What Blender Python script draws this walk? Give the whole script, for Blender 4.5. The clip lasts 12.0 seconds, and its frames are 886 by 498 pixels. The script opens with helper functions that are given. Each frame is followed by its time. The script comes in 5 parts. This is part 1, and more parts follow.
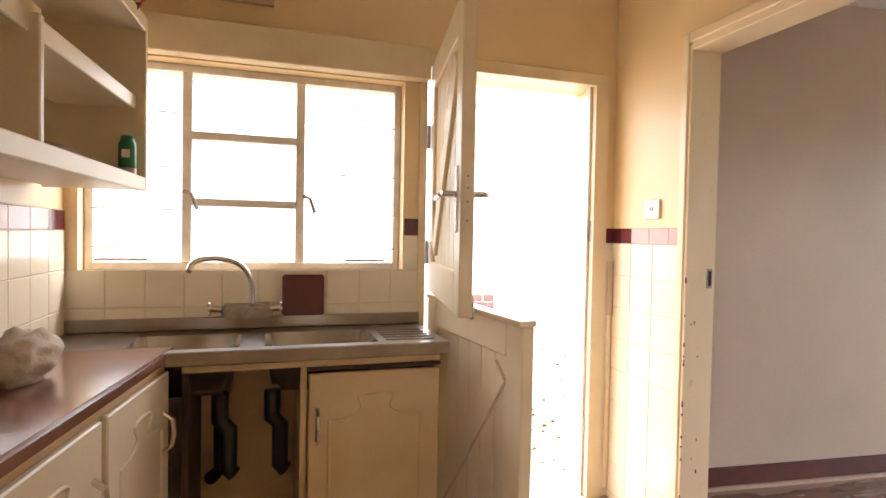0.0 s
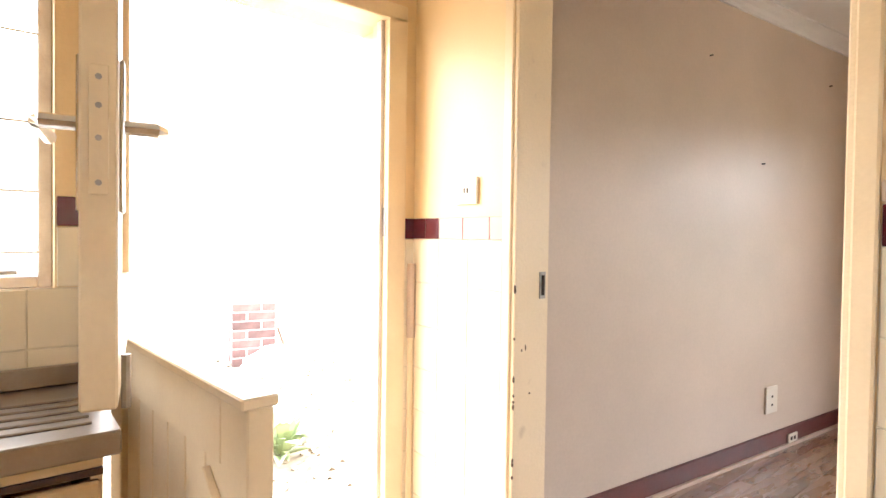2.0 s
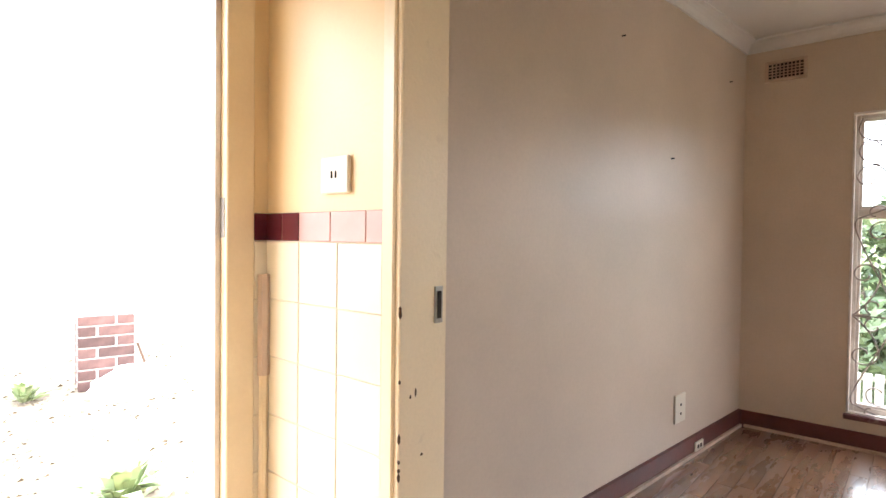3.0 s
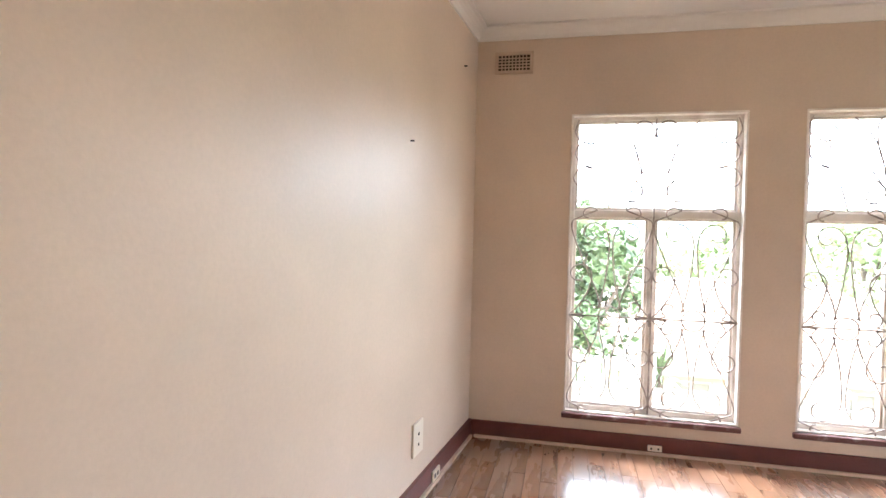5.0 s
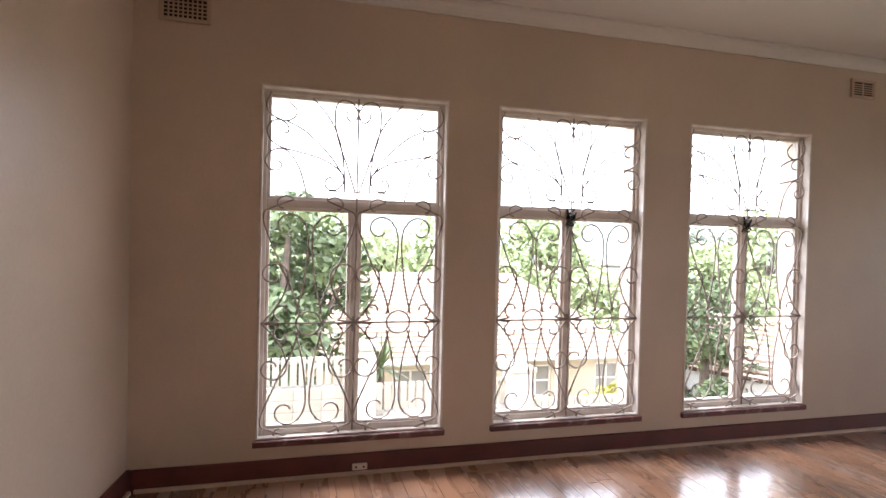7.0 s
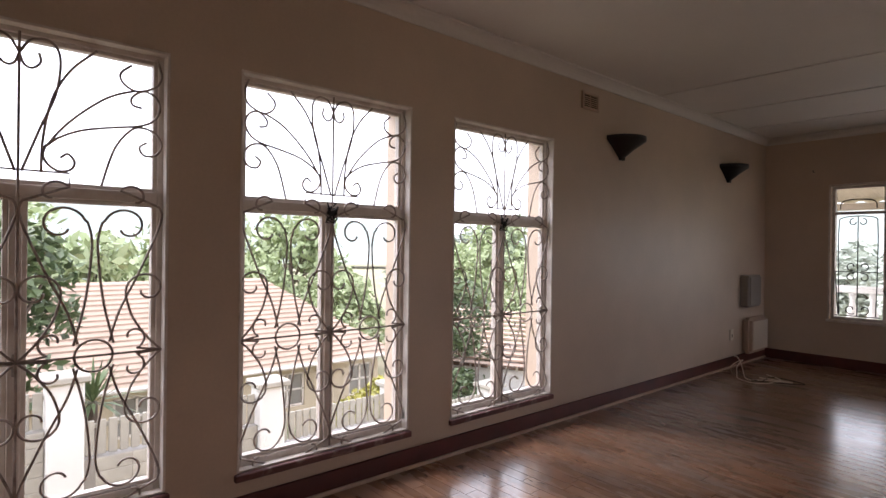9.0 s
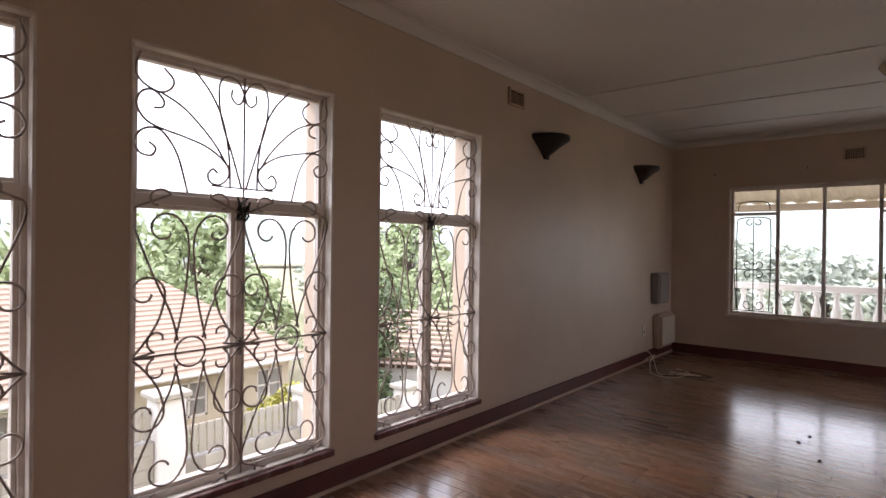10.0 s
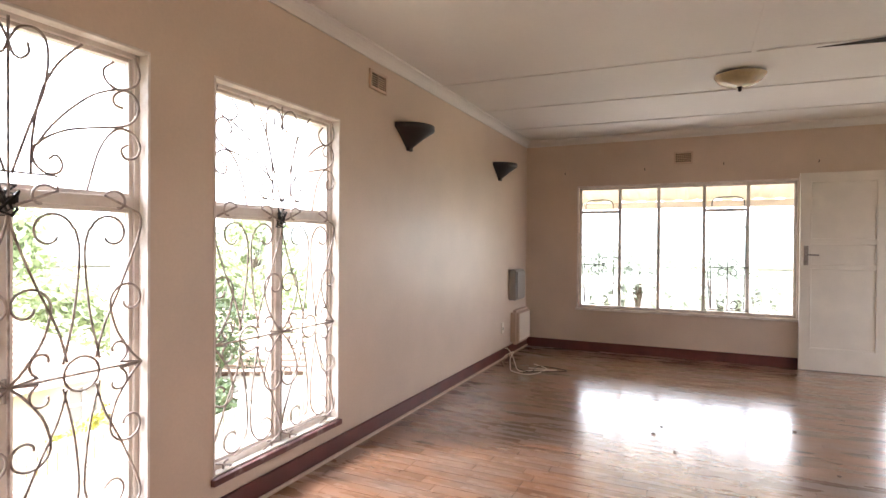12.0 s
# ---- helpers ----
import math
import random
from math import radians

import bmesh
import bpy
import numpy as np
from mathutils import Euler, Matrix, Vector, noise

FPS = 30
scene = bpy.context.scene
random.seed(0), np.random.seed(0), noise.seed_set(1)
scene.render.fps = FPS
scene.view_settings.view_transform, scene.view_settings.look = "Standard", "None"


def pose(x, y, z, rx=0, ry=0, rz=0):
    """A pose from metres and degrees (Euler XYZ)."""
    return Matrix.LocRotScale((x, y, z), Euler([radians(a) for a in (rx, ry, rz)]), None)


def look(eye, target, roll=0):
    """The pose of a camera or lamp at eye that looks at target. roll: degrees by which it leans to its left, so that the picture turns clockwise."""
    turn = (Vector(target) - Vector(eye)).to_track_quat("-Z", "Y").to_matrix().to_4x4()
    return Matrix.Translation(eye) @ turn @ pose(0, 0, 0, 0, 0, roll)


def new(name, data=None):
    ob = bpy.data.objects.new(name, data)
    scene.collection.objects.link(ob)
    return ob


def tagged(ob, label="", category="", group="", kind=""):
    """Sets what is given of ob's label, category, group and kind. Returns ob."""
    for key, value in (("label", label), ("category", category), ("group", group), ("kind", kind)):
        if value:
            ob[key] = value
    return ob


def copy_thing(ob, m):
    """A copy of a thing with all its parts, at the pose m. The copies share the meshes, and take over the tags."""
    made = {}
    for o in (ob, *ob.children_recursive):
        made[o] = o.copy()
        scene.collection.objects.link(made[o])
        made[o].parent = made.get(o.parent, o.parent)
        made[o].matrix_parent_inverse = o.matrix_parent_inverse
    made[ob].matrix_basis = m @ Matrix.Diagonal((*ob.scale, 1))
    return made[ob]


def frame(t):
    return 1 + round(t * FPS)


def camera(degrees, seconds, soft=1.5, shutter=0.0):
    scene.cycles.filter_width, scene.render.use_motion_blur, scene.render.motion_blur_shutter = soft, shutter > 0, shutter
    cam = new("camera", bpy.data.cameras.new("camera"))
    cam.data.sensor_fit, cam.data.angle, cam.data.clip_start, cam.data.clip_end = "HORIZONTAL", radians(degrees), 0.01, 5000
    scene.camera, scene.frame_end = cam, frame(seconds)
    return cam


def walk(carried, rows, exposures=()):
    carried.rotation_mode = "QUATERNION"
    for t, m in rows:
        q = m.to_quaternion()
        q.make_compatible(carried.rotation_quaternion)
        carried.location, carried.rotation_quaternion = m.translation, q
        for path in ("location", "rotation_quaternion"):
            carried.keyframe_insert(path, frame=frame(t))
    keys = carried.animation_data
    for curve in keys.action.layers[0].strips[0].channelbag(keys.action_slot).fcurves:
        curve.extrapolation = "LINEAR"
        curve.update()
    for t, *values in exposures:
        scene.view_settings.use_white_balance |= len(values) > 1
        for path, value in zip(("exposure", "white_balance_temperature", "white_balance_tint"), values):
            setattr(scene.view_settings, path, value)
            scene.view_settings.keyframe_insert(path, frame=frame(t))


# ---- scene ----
cam = camera(77.8, 12.0)
PATH = [
    (0, (2.081, 1.681, 1.276), (2.691, 3.585, 1.226), 1.1),
    (0.5, (2.199, 1.865, 1.265), (2.981, 3.705, 1.224), 1.1),
    (1, (2.304, 2.028, 1.263), (3.236, 3.797, 1.222), 0.8),
    (1.5, (2.384, 2.205, 1.272), (3.476, 3.88, 1.233), 0.8),
    (2, (2.542, 2.389, 1.258), (3.794, 3.948, 1.217), 0.8),
    (2.5, (2.735, 2.558, 1.267), (4.116, 4.004, 1.223), 0.7),
    (3, (2.903, 2.688, 1.267), (4.412, 4.0, 1.225), 0.7),
    (5, (3.588, 3.031, 1.285), (5.541, 3.463, 1.24), 1.4),
    (5.5, (3.752, 3.021, 1.282), (5.746, 3.172, 1.246), 1.4),
    (6, (3.875, 2.982, 1.287), (5.871, 2.869, 1.25), 1.4),
    (6.5, (3.997, 2.888, 1.291), (5.972, 2.576, 1.248), 1.4),
    (7, (4.1, 2.827, 1.275), (6.032, 2.309, 1.244), 1.4),
    (7.5, (4.187, 2.748, 1.263), (6.059, 2.045, 1.243), 1.3),
    (9.5, (4.691, 2.6, 1.26), (6.084, 1.165, 1.255), 0.7),
    (10, (4.786, 2.545, 1.269), (6.08, 1.02, 1.263), 0.7),
    (10.5, (4.889, 2.51, 1.28), (6.054, 0.885, 1.274), 0.6),
    (11, (4.955, 2.474, 1.29), (6.0, 0.769, 1.28), 0.5),
    (11.5, (5.014, 2.379, 1.298), (5.959, 0.617, 1.28), 0.5),
    (12, (5.063, 2.254, 1.298), (5.905, 0.44, 1.279), 0.4),
]
EXPOSURES = [(0.0, 2.8, 5850, 15), (0.5, 3.0, 5800, 14), (1.0, 3.15, 5750, 13), (1.5, 3.35, 5700, 12), (2.0, 3.45, 5700, 11), (2.5, 3.2, 5650, 10), (3.0, 2.95, 5600, 10), (5.0, 3.7, 5350, 9), (5.5, 3.72, 5350, 9), (6.5, 2.9, 5650, 13),
             (7.0, 2.3, 5750, 18), (7.7, 1.7, 5850, 21), (9.5, 1.2, 5850, 22), (10.5, 1.4, 5850, 22), (11.2, 2.0, 5850, 20), (12.0, 3.1, 5850, 17)]
walk(cam, [(t, look(eye, target, roll)) for t, eye, target, roll in PATH], EXPOSURES)

# ---- world and sun: a bright overcast day ----
world = bpy.data.worlds.new("sky")
scene.world = world
world.use_nodes = True
wn = world.node_tree
sky = wn.nodes.new("ShaderNodeTexSky")
sky.sky_type = "NISHITA"
sky.sun_disc = False
sky.sun_elevation = radians(48)
sky.sun_rotation = radians(60)
sky.dust_density = 7.0
sky.air_density = 1.0
sky.ozone_density = 1.0
# a bright, even cloud layer under the clear-sky colour
cloud = wn.nodes.new("ShaderNodeMix")
cloud.data_type = "RGBA"
cloud.inputs["Factor"].default_value = 0.8
cloud.inputs["B"].default_value = (12.5, 12.3, 12.0, 1)
wn.links.new(sky.outputs[0], cloud.inputs["A"])
wn.links.new(cloud.outputs["Result"], wn.nodes["Background"].inputs[0])
wn.nodes["Background"].inputs[1].default_value = 0.15
sun = new("sun", bpy.data.lights.new("sun", "SUN"))
sun.data.energy = 0.8
sun.data.angle = radians(12)
sun.data.color = (1.0, 0.95, 0.88)
sun.matrix_world = look((0, 0, 30), (-12, -6.9, 14.6))


# ---- materials ----
def mat(name, col, rough=0.6, metal=0.0, var=0.12, scale=3.0, fine=60.0, bump=0.1, col2=None, spec=0.5, rnd=0.0,
        stretch=(1, 1, 1), island=False, coat=0.0, rvar=0.1, amount=0.5):
    """Paint, wood, stone or metal: two scales of noise in colour, roughness and relief; rnd varies it from piece to piece."""
    m = bpy.data.materials.new(name)
    m.use_nodes = True
    nt = m.node_tree
    N, L = nt.nodes, nt.links
    p = N["Principled BSDF"]
    tc = N.new("ShaderNodeTexCoord")
    mp = N.new("ShaderNodeMapping")
    mp.inputs["Scale"].default_value = stretch
    L.new(tc.outputs["Object"], mp.inputs[0])
    n1 = N.new("ShaderNodeTexNoise")
    n1.inputs["Scale"].default_value, n1.inputs["Detail"].default_value = scale, 5
    n2 = N.new("ShaderNodeTexNoise")
    n2.inputs["Scale"].default_value, n2.inputs["Detail"].default_value = fine, 3
    L.new(mp.outputs[0], n1.inputs[0])
    L.new(mp.outputs[0], n2.inputs[0])
    ramp = N.new("ShaderNodeValToRGB")
    ramp.color_ramp.elements[0].position, ramp.color_ramp.elements[1].position = amount - 0.18, amount + 0.2
    c2 = col2 if col2 else tuple(c * (1 - var * 1.6) for c in col)
    ramp.color_ramp.elements[0].color = (*c2, 1)
    ramp.color_ramp.elements[1].color = (*col, 1)
    L.new(n1.outputs[0], ramp.inputs[0])
    hsv = N.new("ShaderNodeHueSaturation")
    L.new(ramp.outputs[0], hsv.inputs["Color"])
    add = N.new("ShaderNodeMath")
    add.operation = "MULTIPLY_ADD"
    L.new(n2.outputs[0], add.inputs[0])
    add.inputs[1].default_value, add.inputs[2].default_value = var, 1 - var / 2
    val = add.outputs[0]
    if rnd:
        src = N.new("ShaderNodeNewGeometry").outputs["Random Per Island"] if island else N.new("ShaderNodeObjectInfo").outputs["Random"]
        a2 = N.new("ShaderNodeMath")
        a2.operation = "MULTIPLY_ADD"
        L.new(src, a2.inputs[0])
        a2.inputs[1].default_value = rnd
        L.new(val, a2.inputs[2])
        a3 = N.new("ShaderNodeMath")
        a3.operation = "SUBTRACT"
        L.new(a2.outputs[0], a3.inputs[0])
        a3.inputs[1].default_value = rnd / 2
        val = a3.outputs[0]
    L.new(val, hsv.inputs["Value"])
    L.new(hsv.outputs[0], p.inputs["Base Color"])
    r = N.new("ShaderNodeMath")
    r.operation = "MULTIPLY_ADD"
    L.new(n1.outputs[0], r.inputs[0])
    r.inputs[1].default_value, r.inputs[2].default_value = rvar, rough - rvar / 2
    L.new(r.outputs[0], p.inputs["Roughness"])
    p.inputs["Metallic"].default_value = metal
    p.inputs["Specular IOR Level"].default_value = spec
    p.inputs["Coat Weight"].default_value = coat
    p.inputs["Coat Roughness"].default_value = 0.16
    if bump:
        b = N.new("ShaderNodeBump")
        b.inputs["Strength"].default_value, b.inputs["Distance"].default_value = bump, 0.004
        L.new(n2.outputs[0], b.inputs["Height"])
        L.new(b.outputs[0], p.inputs["Normal"])
    return m


def glass_mat(name):
    m = bpy.data.materials.new(name)
    m.use_nodes = True
    nt = m.node_tree
    N, L = nt.nodes, nt.links
    N.remove(N["Principled BSDF"])
    tr, gl, mix, fr = (N.new(k) for k in ("ShaderNodeBsdfTransparent", "ShaderNodeBsdfGlossy", "ShaderNodeMixShader", "ShaderNodeLayerWeight"))
    tr.inputs[0].default_value = (0.95, 0.96, 0.95, 1)
    gl.inputs["Roughness"].default_value = 0.02
    fr.inputs[0].default_value = 0.5
    pw = N.new("ShaderNodeMath")
    pw.operation = "POWER"
    pw.inputs[1].default_value = 4.0
    L.new(fr.outputs["Facing"], pw.inputs[0])
    sc = N.new("ShaderNodeMath")
    sc.operation = "MULTIPLY_ADD"
    sc.inputs[1].default_value, sc.inputs[2].default_value = 0.45, 0.03
    L.new(pw.outputs[0], sc.inputs[0])
    L.new(sc.outputs[0], mix.inputs[0])
    L.new(tr.outputs[0], mix.inputs[1])
    L.new(gl.outputs[0], mix.inputs[2])
    L.new(mix.outputs[0], N["Material Output"].inputs[0])
    return m


CREAM = mat("cream_wall_paint", (0.80, 0.60, 0.34), 0.42, var=0.06, scale=1.6, fine=90, bump=0.15)
BEIGE = mat("beige_wall_paint", (0.69, 0.555, 0.435), 0.42, spec=0.45, var=0.11, scale=1.1, fine=70, bump=0.12, rvar=0.12)
CEIL = mat("white_ceiling_board", (0.80, 0.77, 0.72), 0.7, var=0.06, scale=0.9, fine=50, bump=0.1)
GLOSS = mat("cream_gloss_paint", (0.80, 0.66, 0.45), 0.32, var=0.08, scale=4, fine=120, bump=0.1, col2=(0.70, 0.55, 0.35))
CHIP = mat("chipped_cream_paint", (0.80, 0.66, 0.46), 0.38, var=0.1, scale=14, fine=120, bump=0.25, col2=(0.40, 0.28, 0.18), amount=0.16)
WHITE = mat("white_frame_paint", (0.80, 0.74, 0.68), 0.4, var=0.1, scale=9, fine=120, bump=0.2, col2=(0.55, 0.46, 0.40), amount=0.36)
WHITED = mat("white_door_paint", (0.80, 0.74, 0.64), 0.4, var=0.06, scale=4, fine=90, bump=0.1)
RED = mat("red_oxide_paint", (0.14, 0.036, 0.028), 0.5, var=0.25, scale=6, fine=80, bump=0.25, col2=(0.085, 0.024, 0.02))
SILL = mat("worn_sill_paint", (0.13, 0.05, 0.045), 0.55, var=0.25, scale=16, fine=90, bump=0.3, col2=(0.42, 0.36, 0.32), amount=0.30)
TILE = mat("cream_glazed_tile", (0.80, 0.70, 0.53), 0.16, var=0.05, scale=3, fine=30, bump=0.03, rnd=0.06)
REDTILE = mat("maroon_glazed_tile", (0.095, 0.011, 0.018), 0.15, var=0.1, scale=8, fine=40, bump=0.03, rnd=0.3)
PINKTILE = mat("faded_pink_tile", (0.62, 0.33, 0.29), 0.2, var=0.1, scale=8, fine=40, bump=0.03, rnd=0.1)
GROUT = mat("pale_grout", (0.76, 0.67, 0.52), 0.8, var=0.2, scale=9, fine=90)
WOOD = mat("parquet_wood", (0.30, 0.155, 0.085), 0.28, var=0.3, scale=2.2, fine=28, bump=0.05, col2=(0.20, 0.105, 0.06), rnd=0.26, stretch=(1, 4, 1), rvar=0.2, coat=0.8)
WOODS = mat("parquet_wood_joined", (0.30, 0.155, 0.085), 0.28, var=0.3, scale=2.2, fine=28, bump=0.05, col2=(0.20, 0.105, 0.06), rnd=0.26, stretch=(1, 4, 1), island=True, rvar=0.2, coat=0.8)


def worn(m, col, scale, lo, hi):
    """Patches where the polish is gone: a greyer colour and a duller surface, over the whole floor."""
    nt = m.node_tree
    N, L = nt.nodes, nt.links
    p = N["Principled BSDF"]
    geo, mp, ns, ramp, mix = (N.new(k) for k in ("ShaderNodeNewGeometry", "ShaderNodeMapping", "ShaderNodeTexNoise", "ShaderNodeMapRange", "ShaderNodeMix"))
    mp.inputs["Scale"].default_value = (0.7, 2.2, 1)
    ns.inputs["Scale"].default_value, ns.inputs["Detail"].default_value = scale, 7
    ramp.inputs["From Min"].default_value, ramp.inputs["From Max"].default_value = lo, hi
    mix.data_type = "RGBA"
    L.new(geo.outputs["Position"], mp.inputs[0])
    L.new(mp.outputs[0], ns.inputs[0])
    L.new(ns.outputs[0], ramp.inputs["Value"])
    L.new(ramp.outputs[0], mix.inputs["Factor"])
    L.new(p.inputs["Base Color"].links[0].from_socket, mix.inputs["A"])
    mix.inputs["B"].default_value = (*col, 1)
    L.new(mix.outputs["Result"], p.inputs["Base Color"])
    dull = N.new("ShaderNodeMath")
    dull.operation = "MULTIPLY_ADD"
    L.new(ramp.outputs[0], dull.inputs[0])
    dull.inputs[1].default_value, dull.inputs[2].default_value = -0.6, 1.0
    L.new(dull.outputs[0], p.inputs["Coat Weight"])


for m in (WOOD, WOODS):
    worn(m, (0.20, 0.155, 0.125), 1.3, 0.50, 0.72)
UNDER = mat("dark_floor_base", (0.05, 0.025, 0.015), 0.7)
LINO = mat("kitchen_floor_screed", (0.50, 0.34, 0.21), 0.4, var=0.2, scale=3, fine=50)
STEEL = mat("worn_stainless_steel", (0.38, 0.33, 0.28), 0.32, metal=1.0, var=0.15, scale=6, fine=150, bump=0.06, rvar=0.2)
CHROME = mat("chrome", (0.75, 0.73, 0.70), 0.15, metal=1.0, var=0.05, bump=0.0)
GREYM = mat("dull_metal", (0.42, 0.38, 0.34), 0.4, metal=0.6, var=0.2, scale=30)
LAM = mat("brown_laminate", (0.28, 0.14, 0.10), 0.22, coat=0.7, var=0.15, scale=5, fine=120, bump=0.04, col2=(0.20, 0.085, 0.06))
CAB = mat("cream_cabinet_paint", (0.72, 0.53, 0.30), 0.4, var=0.08, scale=4, fine=100, bump=0.12, col2=(0.62, 0.43, 0.23))
CABW = mat("white_cabinet_paint", (0.78, 0.66, 0.48), 0.4, var=0.06, scale=4, fine=100, bump=0.1)
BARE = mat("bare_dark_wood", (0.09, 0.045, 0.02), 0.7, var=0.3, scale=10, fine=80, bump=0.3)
PIPE = mat("black_waste_pipe", (0.02, 0.018, 0.016), 0.4)
IRON = mat("weathered_iron", (0.50, 0.43, 0.38), 0.55, metal=0.1, var=0.3, scale=20, fine=150, bump=0.2, col2=(0.16, 0.11, 0.09), amount=0.42)
BLACK = mat("black_metal", (0.018, 0.016, 0.016), 0.45, var=0.2)
PLAST = mat("cream_plastic", (0.78, 0.70, 0.58), 0.3, var=0.04, bump=0.0)
# near-black that stands for the shade inside holes, slots and gaps
DARK = mat("hole_shade", (0.02, 0.014, 0.01), 0.9)
GREYBOX = mat("grey_enamel", (0.30, 0.28, 0.25), 0.4, var=0.1)
VENT = mat("painted_vent_clay", (0.60, 0.45, 0.34), 0.6, var=0.1, scale=10)
LAMPG = mat("frosted_amber_glass", (0.55, 0.44, 0.26), 0.25, var=0.15, scale=12)
SACK = mat("pale_cloth", (0.62, 0.54, 0.43), 0.9, var=0.3, scale=14, fine=90, bump=0.5, col2=(0.40, 0.32, 0.24))
GREEN = mat("green_can", (0.03, 0.22, 0.09), 0.35)
GREENL = mat("pale_can_base", (0.55, 0.40, 0.35), 0.4)
BASKET = mat("red_plastic", (0.35, 0.03, 0.02), 0.35)
PLASTER = mat("white_plaster", (0.82, 0.80, 0.76), 0.8, var=0.06, scale=2, fine=60, bump=0.3)
GLASS = glass_mat("window_glass")
GROUND = mat("dry_gravel_ground", (0.30, 0.25, 0.18), 0.95, var=0.7, scale=5.0, fine=26, bump=1.0, col2=(0.13, 0.10, 0.065))
LAWN = mat("lower_ground", (0.22, 0.24, 0.12), 0.95, var=0.3, scale=0.3, fine=6, bump=0.5, col2=(0.36, 0.30, 0.2))
BRICK = mat("red_brick", (0.145, 0.078, 0.066), 0.85, var=0.3, scale=9, fine=90, bump=0.5, rnd=0.7)
MORTAR = mat("pale_mortar", (0.62, 0.56, 0.50), 0.9, var=0.2, scale=12)
LEAF = mat("leaf_green", (0.13, 0.17, 0.075), 0.5, var=0.3, scale=0.8, fine=8, bump=0, rnd=0.65, island=True, col2=(0.07, 0.105, 0.04))
# green paled for haze over the middle trees; shrub and weeds share it
LEAFL = mat("haze_paled_leaf_green", (0.36, 0.42, 0.22), 0.6, var=0.2, scale=0.8, fine=8, bump=0, rnd=0.45, island=True, col2=(0.31, 0.37, 0.19))
LEAFY = mat("yellow_leaf", (0.45, 0.42, 0.05), 0.5, var=0.3, bump=0, rnd=0.6, island=True)
BARK = mat("bark", (0.16, 0.12, 0.09), 0.9, var=0.3, scale=6, fine=40, bump=0.6)
ROOF = mat("faded_clay_roof_tile", (0.45, 0.33, 0.25), 0.85, var=0.25, scale=1.5, fine=20, bump=0.4, col2=(0.38, 0.28, 0.21))
HOUSE = mat("cream_house_render", (0.62, 0.52, 0.38), 0.85, var=0.12, scale=0.8, fine=30, bump=0.3)
FENCE = mat("pale_concrete_fence", (0.50, 0.47, 0.40), 0.9, var=0.2, scale=2, fine=40, bump=0.4)
# Haze is painted in here: far leaves and hills get paler colours
LEAFH = mat("haze_tinted_foliage", (0.50, 0.54, 0.46), 0.9, var=0.1, scale=0.5, fine=4, bump=0, rnd=0.12, island=True)
HILL = mat("haze_tinted_hill", (0.42, 0.48, 0.44), 1.0, var=0.15, scale=0.03, fine=0.4, bump=0)
SHEET = mat("corrugated_sheet", (0.56, 0.47, 0.36), 0.5, var=0.1, scale=3)


# ---- mesh helpers ----
def box(bm, x0, y0, z0, x1, y1, z1, bev=0.0, m=None, seg=1):
    r = bmesh.ops.create_cube(bm, size=1.0)
    vs = r["verts"]
    for v in vs:
        v.co = Vector(((x0 + x1) / 2 + v.co.x * (x1 - x0), (y0 + y1) / 2 + v.co.y * (y1 - y0), (z0 + z1) / 2 + v.co.z * (z1 - z0)))
    if bev:
        es = list({e for v in vs for e in v.link_edges})
        out = bmesh.ops.bevel(bm, geom=es, offset=bev, segments=seg, affect="EDGES", clamp_overlap=True)
        vs = list({v for f in out["faces"] for v in f.verts} | {v for v in vs if v.is_valid})
    if m is not None:
        for v in vs:
            v.co = m @ v.co
    return vs


def tube(bm, pts, r, sides=6, closed=False, cap=True):
    """A round bar swept along points."""
    pts = [Vector(p) for p in pts]
    n = len(pts)
    rings = []
    up = None
    for i, p in enumerate(pts):
        a = pts[(i - 1) % n] if (closed or i) else p
        b = pts[(i + 1) % n] if (closed or i < n - 1) else p
        d = (b - a).normalized()
        if up is None:
            up = d.orthogonal().normalized()
        up = (up - d * up.dot(d)).normalized()
        s = d.cross(up)
        rr = r[i] if isinstance(r, (list, tuple)) else r
        rings.append([bm.verts.new(p + (up * math.cos(2 * math.pi * k / sides) + s * math.sin(2 * math.pi * k / sides)) * rr) for k in range(sides)])
    for i in range(n if closed else n - 1):
        A, C = rings[i], rings[(i + 1) % n]
        for k in range(sides):
            bm.faces.new((A[k], A[(k + 1) % sides], C[(k + 1) % sides], C[k]))
    if cap and not closed:
        bm.faces.new(rings[0][::-1])
        bm.faces.new(rings[-1])


def lathe(bm, prof, c=(0, 0, 0), sides=20):
    """A turned shape from (radius, height) pairs."""
    rings = [[bm.verts.new((c[0] + r * math.cos(2 * math.pi * k / sides), c[1] + r * math.sin(2 * math.pi * k / sides), c[2] + z)) for k in range(sides)] for r, z in prof]
    for A, C in zip(rings, rings[1:]):
        for k in range(sides):
            bm.faces.new((A[k], A[(k + 1) % sides], C[(k + 1) % sides], C[k]))
    bm.faces.new(rings[0][::-1])
    bm.faces.new(rings[-1])


def prism(bm, poly, z0, z1):
    """A straight-sided slab over a plan outline, counter-clockwise."""
    lo = [bm.verts.new((x, y, z0)) for x, y in poly]
    hi = [bm.verts.new((x, y, z1)) for x, y in poly]
    n = len(poly)
    bm.faces.new(lo[::-1])
    bm.faces.new(hi)
    for i in range(n):
        bm.faces.new((lo[i], lo[(i + 1) % n], hi[(i + 1) % n], hi[i]))


